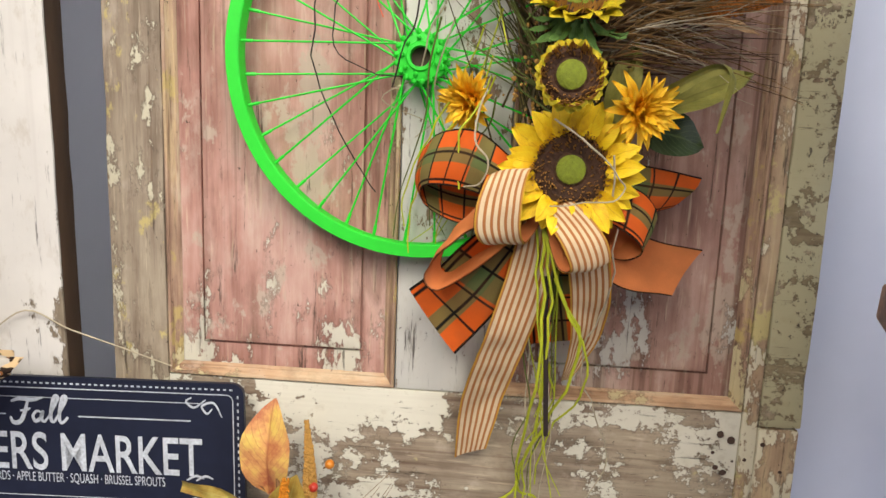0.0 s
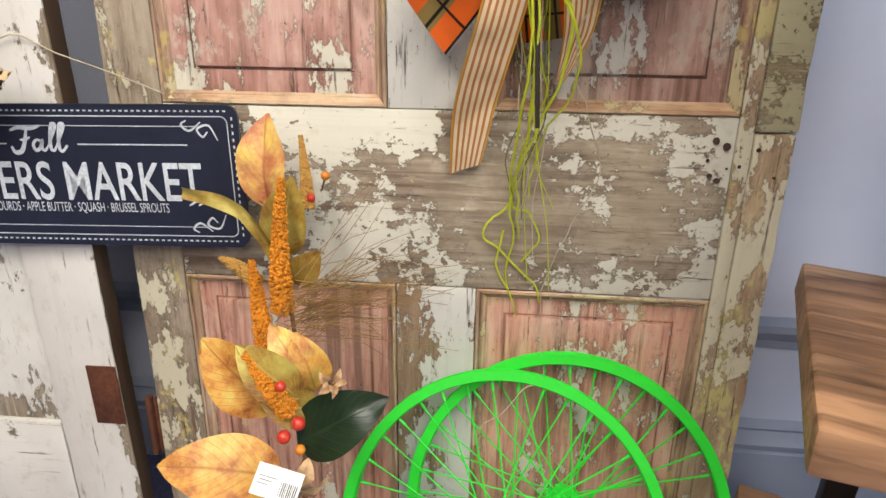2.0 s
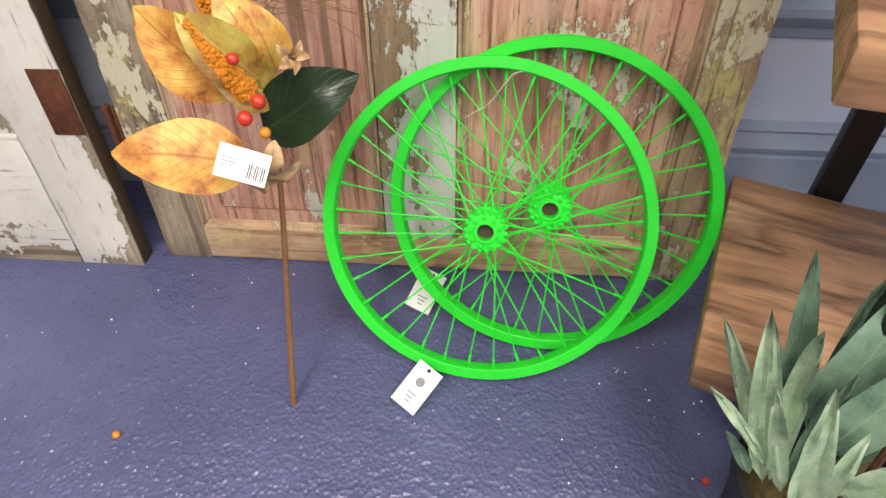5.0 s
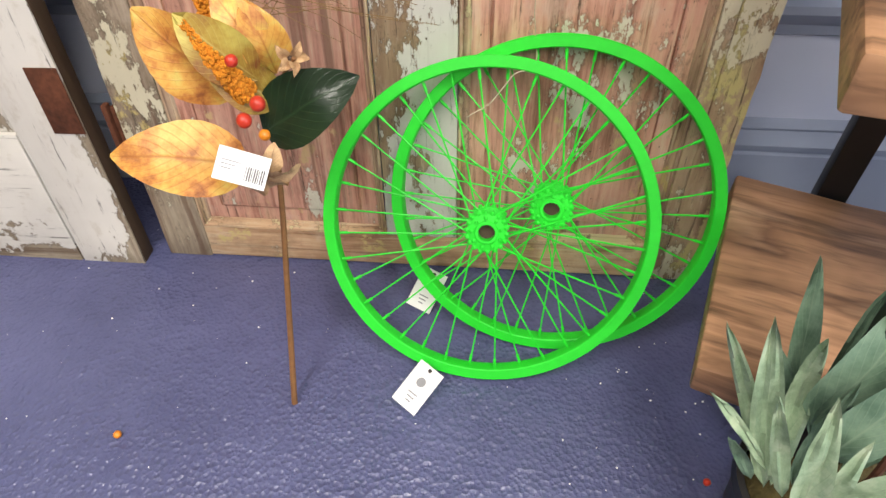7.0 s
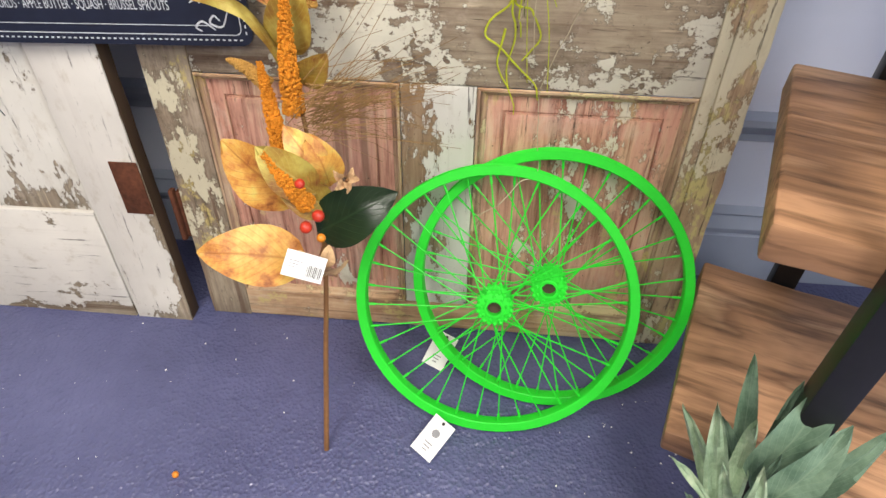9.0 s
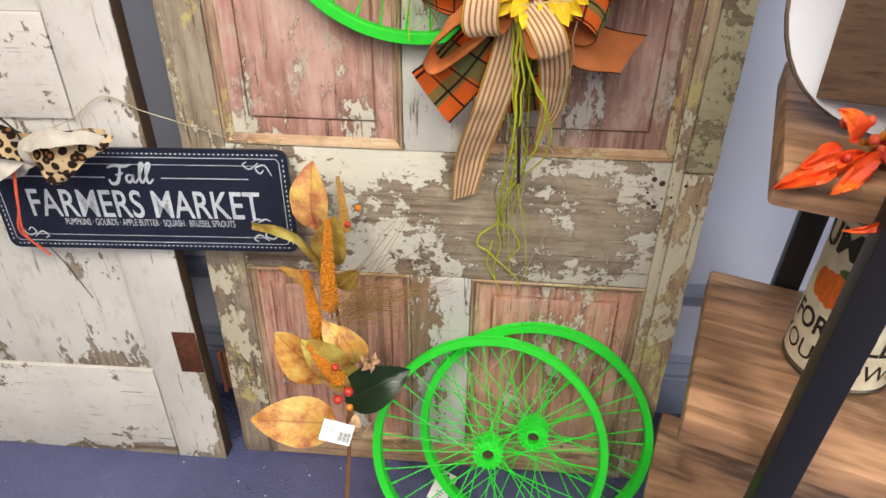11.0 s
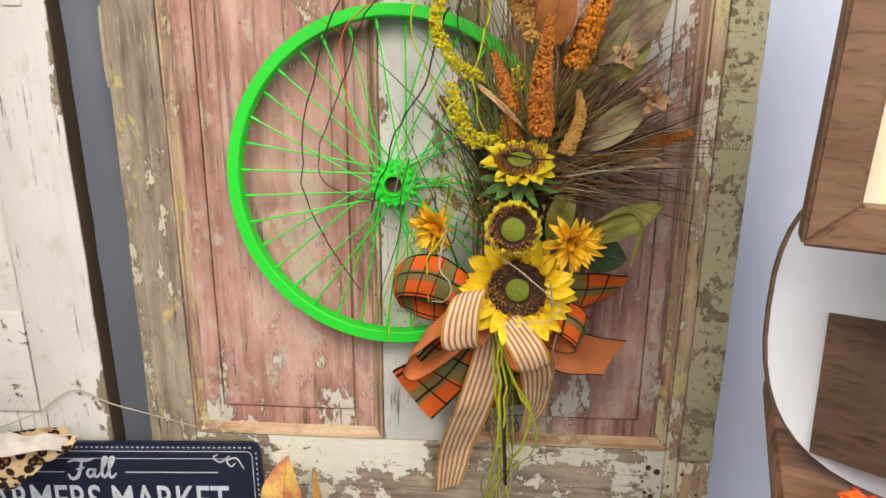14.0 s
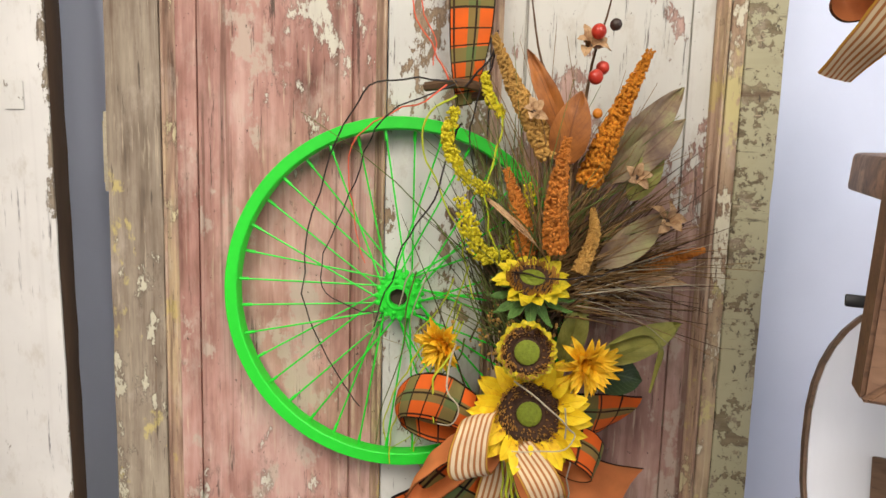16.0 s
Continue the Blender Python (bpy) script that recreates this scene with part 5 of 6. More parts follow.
M_STALK = plain("dark_olive_stalk", srgb(74, 66, 34), 0.85, var=0.5, scale=60)
M_UMBER = plain("dark_umber_grass", srgb(78, 54, 32), 0.85, var=0.5, scale=60)
grass(150, 21, M_STALK, (0.118, 0.752, 1.12), 0.022, 0.10, 0.27, (58, 122), "dark olive stalks", 0.0, 0.0013)
grass(130, 22, M_UMBER, (0.155, 0.752, 1.20), 0.020, 0.08, 0.22, (2, 72), "dark umber grass blades", 0.05, 0.0012)
leaf("leaf", (0.168, 0.742, 1.115), (0.190, 0.745, 1.215), 0.034, F, M_CURLY, wreath, "olive silk leaf", seed=14)
leaf("leaf", (0.155, 0.742, 1.185), (0.205, 0.750, 1.262), 0.030, F, M_MAUVE, wreath, "mauve and olive silk leaf", seed=15)
filler = bmesh.new()
_r = random.Random(12)
for k in range(150):
    c = Vector((_r.gauss(0.10, 0.03), _r.uniform(0.70, 0.76), _r.gauss(1.16, 0.03)))
    ball(filler, c, _r.uniform(0.0012, 0.003), 5, 4)
tagged(part("seed_filler", filler, M_TANSPIKE, wreath, "fine tan filler seeds"), kind="stuff")

# bow
knot = Vector((0.098, 0.69, 1.039))
part("plaid_loop", ribbon([(0.088, 0.71, 1.040), (0.05, 0.702, 1.062), (0.008, 0.702, 1.080), (-0.030, 0.714, 1.074), (-0.036, 0.732, 1.044), (0.015, 0.738, 1.026), (0.08, 0.735, 1.03)], [(0.0, 0.01, 0.03), (0.012, 0.004, 0.05), (0.022, 0.0, 0.062), (0.012, 0.0, 0.058), (-0.008, 0.0, 0.05), (0, 0.01, 0.05), (0, 0, 0.035)], cup=-0.007), [M_PLAID_LONG, M_PLAID_LONG], wreath, "orange plaid ribbon loop")
part("plaid_tail", ribbon([(0.088, 0.71, 1.03), (0.06, 0.712, 0.985), (0.02, 0.716, 0.93), (-0.022, 0.728, 0.882)], [(0.03, 0.01, -0.015), (0.056, 0.01, -0.036), (0.07, 0.008, -0.05), (0.058, 0.0, -0.078)], cup=0.004), [M_PLAID, M_PEACH], wreath, "orange plaid ribbon tail")
part("peach_loop", ribbon([(0.088, 0.70, 1.035), (0.045, 0.69, 1.028), (0.004, 0.686, 1.0), (-0.020, 0.69, 0.962), (-0.008, 0.694, 0.944), (0.034, 0.698, 0.972), (0.088, 0.70, 1.02)], [(0.004, 0.02, 0.016), (0.006, 0.03, 0.022), (0.010, 0.034, 0.022), (0.014, 0.034, 0.012), (0.010, 0.034, 0.014), (0.006, 0.03, 0.018), (0.004, 0.02, 0.014)], cup=-0.002), [M_PEACH, M_PEACH], wreath, "peach ribbon loop edged in black")
part("plaid_loop", ribbon([(0.11, 0.72, 1.045), (0.16, 0.72, 1.055), (0.215, 0.74, 1.048), (0.268, 0.77, 1.045)], [(0, 0.01, 0.035), (0, 0.012, 0.05), (0.01, 0.01, 0.055), (0.03, 0.0, 0.036)], cup=0.005), [M_PLAID, M_PEACH], wreath, "orange plaid ribbon loop")
part("plaid_loop", ribbon([(0.11, 0.70, 1.035), (0.15, 0.685, 1.045), (0.195, 0.68, 1.03), (0.21, 0.69, 1.005), (0.18, 0.71, 0.995), (0.12, 0.71, 1.025)], [(0, 0.01, 0.03), (0.0, 0.014, 0.04), (0.012, 0.016, 0.044), (0.016, 0.02, 0.036), (0.01, 0.016, 0.034), (0, 0.01, 0.02)], cup=0.003), [M_PLAID, M_PEACH], wreath, "orange plaid ribbon loop")
part("peach_tail", ribbon([(0.112, 0.70, 1.03), (0.16, 0.70, 1.00), (0.205, 0.705, 0.972), (0.262, 0.715, 0.962)], [(0.012, 0.01, 0.04), (0.028, 0.014, 0.052), (0.03, 0.012, 0.055), (0.028, 0.0, 0.055)], cup=-0.006), [M_PEACH, M_PLAID], wreath, "peach ribbon tail edged in black")
part("plaid_tail", ribbon([(0.105, 0.725, 1.02), (0.115, 0.73, 0.95), (0.13, 0.745, 0.86)], [(0.05, 0, 0), (0.065, 0, 0.0), (0.07, 0, 0.01)]), [M_PLAID, M_PEACH], wreath, "orange plaid ribbon tail")
part("striped_loop", ribbon([(0.092, 0.70, 1.04), (0.072, 0.69, 1.066), (0.058, 0.662, 1.068), (0.050, 0.648, 1.042), (0.050, 0.65, 1.012), (0.060, 0.668, 0.996), (0.08, 0.685, 1.01), (0.093, 0.69, 1.03)], [(0.015, 0, 0.02), (0.04, 0.008, 0.012), (0.044, 0.016, 0.010), (0.047, 0.018, 0.008), (0.046, 0.018, 0.004), (0.04, 0.014, 0.002), (0.03, 0.005, 0.01), (0.015, 0, 0.02)], cup=0.002), [M_STRIPE, M_PEACH], wreath, "cream and tan striped ribbon loop")
part("striped_tail", ribbon([(0.094, 0.695, 1.03), (0.088, 0.695, 0.965), (0.068, 0.705, 0.88), (0.044, 0.735, 0.79), (0.030, 0.757, 0.695)], [(0.034, 0, 0.006), (0.05, 0.0, 0.014), (0.057, 0.0, 0.02), (0.056, 0.004, 0.02), (0.040, 0.004, 0.014)], cup=-0.003), [M_STRIPE, M_STRIPE], wreath, "cream and tan striped ribbon tail")
part("striped_loop", ribbon([(0.102, 0.692, 1.038), (0.116, 0.664, 1.03), (0.136, 0.646, 1.006), (0.146, 0.65, 0.98), (0.13, 0.668, 0.98), (0.106, 0.69, 1.025)], [(0.02, 0.0, 0.02), (0.03, 0.008, 0.02), (0.04, 0.01, 0.016), (0.042, 0.008, 0.008), (0.034, 0.008, 0.012), (0.016, 0, 0.016)], cup=0.003), [M_STRIPE, M_PEACH], wreath, "cream and tan striped ribbon loop")
part("striped_tail", ribbon([(0.145, 0.672, 0.99), (0.156, 0.695, 0.935), (0.158, 0.725, 0.87), (0.142, 0.742, 0.81)], [(0.046, 0, 0.0), (0.045, 0.004, 0.0), (0.034, 0.008, 0.004), (0.010, 0.006, 0.002)], cup=-0.003), [M_STRIPE, M_STRIPE], wreath, "cream and tan striped ribbon tail")
part("bow_knot", ball(bmesh.new(), knot, 0.014, 12, 8, 1.5), M_PEACH, wreath)
part("hanger_strap", ribbon([(0.030, 0.785, 1.44), (0.034, 0.78, 1.50), (0.036, 0.79, 1.58), (0.03, 0.85, 1.75), (0.03, 0.875, 2.04)], [(0.02, 0, 0.004), (0.046, 0.004, 0.006), (0.058, 0, 0), (0.058, 0, 0), (0.058, 0, 0)], cup=-0.004), [M_PLAID_LONG, M_PLAID_LONG], wreath, "orange plaid ribbon hanger")
part("strap_tie", tube(spline([(-0.02, 0.785, 1.462), (0.03, 0.765, 1.466), (0.06, 0.775, 1.455), (0.03, 0.79, 1.45)], 5), 0.006, 6), M_BROWNSTEM, wreath, "brown raffia tie")

# trailing strands
for m, r, lab, pts in (
    (M_WIRE, 0.0013, "dark curly vine", [(0.021, 0.76, 1.469), (-0.038, 0.75, 1.47), (-0.093, 0.76, 1.452), (-0.147, 0.77, 1.351), (-0.18, 0.775, 1.19), (-0.14, 0.775, 1.084), (-0.102, 0.775, 1.027)]),
    (M_WIRE, 0.0011, "dark curly vine", [(0.021, 0.76, 1.466), (-0.064, 0.75, 1.424), (-0.115, 0.77, 1.324), (-0.154, 0.775, 1.21), (-0.101, 0.77, 1.171), (-0.013, 0.77, 1.163)]),
    (M_WIRE, 0.0015, "dark curly vine", [(0.03, 0.75, 1.42), (0.014, 0.75, 1.38), (-0.004, 0.74, 1.326), (-0.047, 0.74, 1.247), (-0.076, 0.75, 1.153)]),
    (M_WIRE, 0.0012, "dark curly vine", [(0.09, 0.70, 1.243), (0.14, 0.66, 1.246), (0.20, 0.70, 1.247), (0.29, 0.75, 1.262)]),
    (M_WIRE, 0.0015, "dark curly vine", [(0.03, 0.76, 1.46), (0.06, 0.745, 1.50), (0.07, 0.735, 1.525), (0.052, 0.745, 1.46), (0.04, 0.75, 1.40), (0.06, 0.74, 1.30)]),
    (M_ORANGE_RAF, 0.0012, "coral raffia strand", [(0.012, 0.77, 1.47), (-0.017, 0.77, 1.516), (-0.037, 0.77, 1.562), (-0.03, 0.77, 1.575), (-0.012, 0.765, 1.53), (-0.008, 0.765, 1.485)]),
    (M_ORANGE_RAF, 0.0012, "coral raffia strand", [(0.01, 0.76, 1.465), (-0.018, 0.755, 1.445), (-0.107, 0.77, 1.398), (-0.115, 0.778, 1.324), (-0.094, 0.775, 1.233)]),
    (M_RAFFIA, 0.0016, "yellow-green raffia strand", [(0.02, 0.76, 1.45), (-0.02, 0.755, 1.42), (-0.01, 0.75, 1.36), (0.03, 0.74, 1.28), (0.05, 0.73, 1.2)]),
    (M_RAFFIA, 0.0015, "yellow-green raffia strand", [(0.06, 0.75, 1.47), (0.075, 0.74, 1.40), (0.06, 0.735, 1.33), (0.08, 0.73, 1.25)]),
    (M_RAFFIA, 0.0019, "yellow-green raffia strand", [(0.098, 0.68, 1.029), (0.11, 0.682, 0.93), (0.108, 0.70, 0.789), (0.1, 0.74, 0.69), (0.105, 0.755, 0.6)]),
    (M_RAFFIA, 0.0018, "yellow-green raffia strand", [(0.095, 0.68, 1.029), (0.125, 0.682, 0.93), (0.164, 0.70, 0.837), (0.128, 0.735, 0.745), (0.112, 0.752, 0.66)]),
    (M_RAFFIA, 0.0015, "yellow-green raffia strand", [(0.09, 0.69, 1.02), (0.10, 0.69, 0.90), (0.125, 0.71, 0.80), (0.10, 0.735, 0.73)]),
    (M_RAFFIA, 0.0015, "yellow-green raffia strand", [(0.009, 0.73, 1.134), (-0.026, 0.72, 1.085), (-0.05, 0.735, 1.02), (-0.057, 0.745, 0.96)]),
    (M_RAFFIA, 0.0015, "yellow-green raffia strand", [(0.027, 0.70, 1.142), (0.008, 0.695, 1.112), (0.002, 0.70, 1.07), (0.004, 0.70, 1.045)]),
    (M_RAFFIA, 0.0013, "yellow-green raffia strand", [(0.0, 0.73, 1.15), (-0.035, 0.735, 1.10), (-0.06, 0.745, 1.03), (-0.062, 0.75, 0.99)]),
    (M_TWINE, 0.0013, "pale jute strand", [(0.03, 0.70, 1.15), (0.02, 0.68, 1.11), (0.035, 0.675, 1.08), (0.028, 0.68, 1.055), (0.012, 0.69, 1.05)]),
    (M_TWINE, 0.0011, "pale jute strand", [(0.10, 0.655, 1.13), (0.15, 0.645, 1.09), (0.172, 0.655, 1.06), (0.15, 0.64, 1.045), (0.10, 0.65, 1.045)]),
    (M_TWINE, 0.0011, "pale jute strand", [(0.16, 0.66, 1.09), (0.177, 0.692, 0.945), (0.156, 0.722, 0.849), (0.195, 0.749, 0.731), (0.200, 0.757, 0.687), (0.171, 0.757, 0.610), (0.143, 0.754, 0.526), (0.150, 0.744, 0.42), (0.151, 0.707, 0.402)]),
    (M_TWINE, 0.0012, "pale jute strand", [(0.151, 0.707, 0.402), (0.122, 0.692, 0.401), (0.101, 0.682, 0.376), (0.067, 0.672, 0.346)]),
    (M_RAFFIA, 0.0021, "yellow-green raffia strand", [(0.098, 0.68, 1.02), (0.104, 0.69, 0.85), (0.090, 0.752, 0.670), (0.118, 0.755, 0.640), (0.131, 0.755, 0.600), (0.110, 0.755, 0.565)]),
    (M_RAFFIA, 0.0021, "yellow-green raffia strand", [(0.115, 0.69, 0.95), (0.150, 0.70, 0.86), (0.100, 0.745, 0.700), (0.090, 0.754, 0.654), (0.059, 0.755, 0.608), (0.079, 0.755, 0.580), (0.131, 0.755, 0.532), (0.140, 0.755, 0.506)]),
    (M_RAFFIA, 0.0017, "yellow-green raffia strand", [(0.090, 0.753, 0.66), (0.097, 0.755, 0.60), (0.090, 0.755, 0.56), (0.105, 0.755, 0.477)]),
    (M_RAFFIA, 0.0019, "yellow-green raffia strand", [(0.084, 0.755, 0.610), (0.076, 0.755, 0.563), (0.097, 0.755, 0.521)]),
):
    line = spline(pts, 6)
    line = [q + Vector((noise.noise(q * 34), 0, noise.noise(q * 34 + Vector((7, 0, 0))))) * 0.006 for q in line]
    part("strand", tube(line, r, 5, None, r * 0.6), m, wreath, lab)
_r = random.Random(77)
for k in range(22):
    left = k < 11
    x, z = (_r.uniform(-0.03, 0.05), _r.uniform(1.13, 1.25)) if left else (_r.uniform(0.08, 0.13), _r.uniform(0.95, 1.02))
    n = 5
    drop = _r.uniform(0.12, 0.26) if left else _r.uniform(0.2, 0.5)
    pts = []
    for i in range(n + 1):
        s = i / n
        zz = z - drop * s
        pts.append((x + (-0.07 if left else 0.02) * s * _r.uniform(0.5, 1.2) + _r.gauss(0, 0.012) * s, 0.715 + 0.075 * zz - (0.05 if left else 0.06) * (1 - s) - 0.012, zz))
    part("strand", tube(spline(pts, 5), 0.0012, 5, None, 0.0006), (M_RAFFIA, M_RAFFIA, M_GRASS_G, M_TWINE)[k % 4], wreath)
part("stem_end", tube([(0.106, 0.70, 0.96), (0.117, 0.68, 0.77)], 0.0028, 6), M_WIRE, wreath, "black wired stem end")

wreath.matrix_basis = Matrix.Translation((0.006, 0.008, -0.006)) @ wreath.matrix_basis

# ---- the magnolia stem in front of the door ----
M_FALL = leaf_material("yellow_orange_magnolia", [(0.32, srgb(134, 78, 36)), (0.41, srgb(176, 114, 52)), (0.53, srgb(198, 150, 70)), (0.68, srgb(194, 174, 92))], srgb(140, 80, 36), 0.42, 34, sub=0.05)
M_FALL_PINK = leaf_material("peach_magnolia", [(0.38, srgb(172, 96, 64)), (0.5, srgb(206, 150, 92)), (0.62, srgb(224, 192, 100))], srgb(150, 80, 50), 0.45, 20)
M_OLIVE = leaf_material("olive_magnolia", [(0.36, srgb(120, 72, 30)), (0.47, srgb(148, 118, 46)), (0.64, srgb(180, 164, 80))], srgb(176, 160, 90), 0.45, 18)
M_DEEP = leaf_material("deep_green_magnolia", [(0.3, srgb(18, 34, 20)), (0.7, srgb(34, 52, 31))], srgb(42, 62, 38), 0.28, 14)
M_STEM = plain("brown_paper_stem", srgb(122, 84, 48), 0.75, var=0.35, scale=90)
stem = thing("magnolia_stem", "artificial autumn magnolia stem with orange seed spikes", "artificial flower", pose(-0.18, 0.447, 0))
part("stem", tube(spline([(-0.181, 0.437, 0.005), (-0.180, 0.51, 0.16), (-0.172, 0.562, 0.33), (-0.180, 0.60, 0.45), (-0.198, 0.64, 0.56), (-0.217, 0.68, 0.65), (-0.232, 0.72, 0.73)], 6), 0.0044, 8, None, 0.0022), M_STEM, stem)
leaf("leaf", (-0.178, 0.510, 0.380), (-0.315, 0.482, 0.410), 0.080, (0.1, -0.6, 0.8), M_FALL, stem, "broad yellow-orange magnolia leaf", 0.1, 0.15, 0.03, 0.75, 1)
leaf("leaf", (-0.172, 0.55, 0.396), (-0.059, 0.565, 0.464), 0.074, (-0.2, -0.8, 0.5), M_DEEP, stem, "broad deep green magnolia leaf", 0.10, 0.3, 0.02, 0.8, 2)
leaf("leaf", (-0.192, 0.562, 0.436), (-0.280, 0.560, 0.534), 0.078, (-0.1, -0.8, 0.5), M_FALL, stem, "broad yellow-orange magnolia leaf", 0.08, 0.2, 0.04, 0.85, 3)
leaf("leaf", (-0.166, 0.555, 0.462), (-0.232, 0.548, 0.536), 0.056, (0.1, -0.8, 0.5), M_OLIVE, stem, "olive magnolia leaf", 0.10, 0.2, 0.04, 0.8, 4)
leaf("leaf", (-0.15, 0.57, 0.43), (-0.215, 0.545, 0.475), 0.05, (0.1, -0.8, 0.5), M_OLIVE, stem, "olive magnolia leaf", 0.12, 0.25, 0.04, 0.8, 5)
leaf("leaf", (-0.164, 0.58, 0.478), (-0.207, 0.59, 0.541), 0.048, (0.3, -0.8, 0.4), M_FALL_PINK, stem, "peach magnolia leaf", 0.2, 0.3, 0.06, 0.7, 6)
leaf("leaf", (-0.154, 0.58, 0.455), (-0.176, 0.585, 0.535), 0.05, (0.5, -0.8, 0.3), M_FALL, stem, "broad yellow-orange magnolia leaf", 0.15, 0.3, 0.06, 0.8, 7)
leaf("leaf", (-0.193, 0.64, 0.574), (-0.147, 0.62, 0.627), 0.042, (0.2, -0.9, 0.2), M_OLIVE, stem, "olive magnolia leaf", 0.06, 0.15, 0.03, 0.75, 8)
leaf("leaf", (-0.211, 0.665, 0.600), (-0.185, 0.655, 0.707), 0.060, (0.0, -0.9, 0.3), M_OLIVE, stem, "olive magnolia leaf", 0.06, 0.15, 0.03, 0.75, 9)
leaf("leaf", (-0.236, 0.70, 0.647), (-0.233, 0.722, 0.767), 0.066, (-0.1, -0.9, 0.2), M_FALL_PINK, stem, "peach magnolia leaf", 0.1, 0.35, 0.06, 0.85, 10)
part("leaf", ribbon([(-0.220, 0.665, 0.579), (-0.236, 0.652, 0.635), (-0.266, 0.65, 0.668), (-0.324, 0.65, 0.683)], [(0.006, 0, 0.004), (0.013, 0, 0.006), (0.008, 0.002, 0.016), (0.003, 0, 0.015)], 0.0005, 8, 0.002), [M_OLIVE, M_OLIVE], stem, "long curled tan leaf")
seed_spike([(-0.201, 0.622, 0.547), (-0.199, 0.626, 0.622), (-0.194, 0.64, 0.705)], 0.0125, M_MUSTARD, stem, "orange celosia spike", seed=11)
seed_spike([(-0.219, 0.60, 0.482), (-0.233, 0.625, 0.542), (-0.246, 0.65, 0.592)], 0.0115, M_MUSTARD, stem, "orange celosia spike", seed=12)
seed_spike([(-0.243, 0.652, 0.564), (-0.268, 0.655, 0.584), (-0.290, 0.66, 0.591)], 0.009, M_TANSPIKE, stem, "tan wheat ear", seed=13)
seed_spike([(-0.178, 0.545, 0.452), (-0.2, 0.54, 0.49), (-0.222, 0.545, 0.525)], 0.0115, M_MUSTARD, stem, "orange celosia spike", seed=14)
seed_spike([(-0.181, 0.69, 0.657), (-0.185, 0.705, 0.692), (-0.193, 0.722, 0.737)], 0.0075, M_TANSPIKE, stem, "tan wheat ear", seed=15)
for c, m, r in (((-0.153, 0.510, 0.462), M_BERRY, 0.0082), ((-0.172, 0.510, 0.441), M_BERRY, 0.0082), ((-0.154, 0.51, 0.424), M_BERRY_O, 0.0062), ((-0.175, 0.525, 0.500), M_BERRY, 0.0066), ((-0.158, 0.70, 0.695), M_BERRY_O, 0.006), ((-0.176, 0.69, 0.668), M_BERRY, 0.006)):
    part("berry", ball(bmesh.new(), c, r, 14, 9), m, stem)
    part("berry_twig", tube([c, (c[0] - 0.02, c[1] + 0.045, c[2] - 0.035)], 0.0013, 5), M_STEM, stem)
husk((-0.126, 0.555, 0.488), 0.018, (0.4, -0.8, 0.3), 21, stem)
part("berry_twig", tube(spline([(-0.164, 0.59, 0.41), (-0.145, 0.57, 0.455), (-0.121, 0.552, 0.490)], 5), 0.0024, 6), M_STEM, stem)
_bat = toward((-0.157, 0.486, 0.388), (0.15, -0.75, -0.2))
_bud = part("bract", ball(bmesh.new(), (0, 0, 0), 0.007, 8, 6), M_STEM, stem, "tan paper bract", _bat)
_bp = petal_mesh(0.038, 0.026, 0.15, M_HUSK, 0, 0.1, 5)
for k in range(6):
    part("bract_petal", _bp, None, _bud, "", _bat @ pose(0, 0, 0, 0, 0, 60 * k) @ pose(0.004, 0, 0, 10, 18 + 9 * (k % 2), 0))
part("bract_joint", tube([(-0.157, 0.488, 0.388), (-0.170, 0.568, 0.358)], 0.004, 6), M_STEM, stem)
_r = random.Random(5)
needles = bmesh.new()
for k in range(90):
    b = Vector((-0.175 + _r.gauss(0, 0.012), 0.61 + _r.gauss(0, 0.012), 0.545 + _r.gauss(0, 0.025)))
    a = radians(_r.uniform(-22, 62))
    ln = _r.uniform(0.07, 0.19)
    d = Vector((math.cos(a), _r.uniform(0.1, 0.5), math.sin(a)))
    pts = [b + d * ln * t + Vector((0, 0, -0.3 * ln * t * t * _r.random())) for t in (0, 0.33, 0.66, 1)]
    for q in pts:
        q.y = min(q.y, 0.722 + 0.075 * q.z)
    tube(pts, 0.0007, 3, needles, 0.0003, False)
tagged(part("pine_needles", needles, M_GRASS, stem, "fine brown pine needles"), kind="stuff")
M_TAG = plain("white_card", srgb(226, 226, 224), 0.6, var=0.05, scale=60)
STEM_SHIFT = Matrix.Translation((0.022, 0.010, -0.004))
stem.matrix_basis = STEM_SHIFT @ stem.matrix_basis
TAGM = STEM_SHIFT @ Matrix.Translation((-0.166, 0.464, 0.416)) @ pose(0, 0, 0, -38, 24, 8)
tg = thing("price_tag", "white card price tag with barcode on the magnolia stem", "price tag", TAGM, "price tags")
part("card", box(bmesh.new(), -0.026, 0.026, -0.0006, 0.0006, -0.017, 0.017, 0.0005, 1), M_TAG, tg, "", TAGM)
bars = bmesh.new()
for k in range(9):
    box(bars, 0.004 + k * 0.0022, 0.004 + k * 0.0022 + (0.0010 if k % 3 else 0.0005), -0.0012, -0.0007, -0.012, 0.003)
for k in range(3):
    box(bars, -0.022, -0.002 - 0.004 * k, -0.0012, -0.0007, 0.004 - 0.004 * k, 0.0046 - 0.004 * k)
tagged(part("printed_bars", bars, M_INK, tg, "black printed bars", TAGM), kind="stuff")

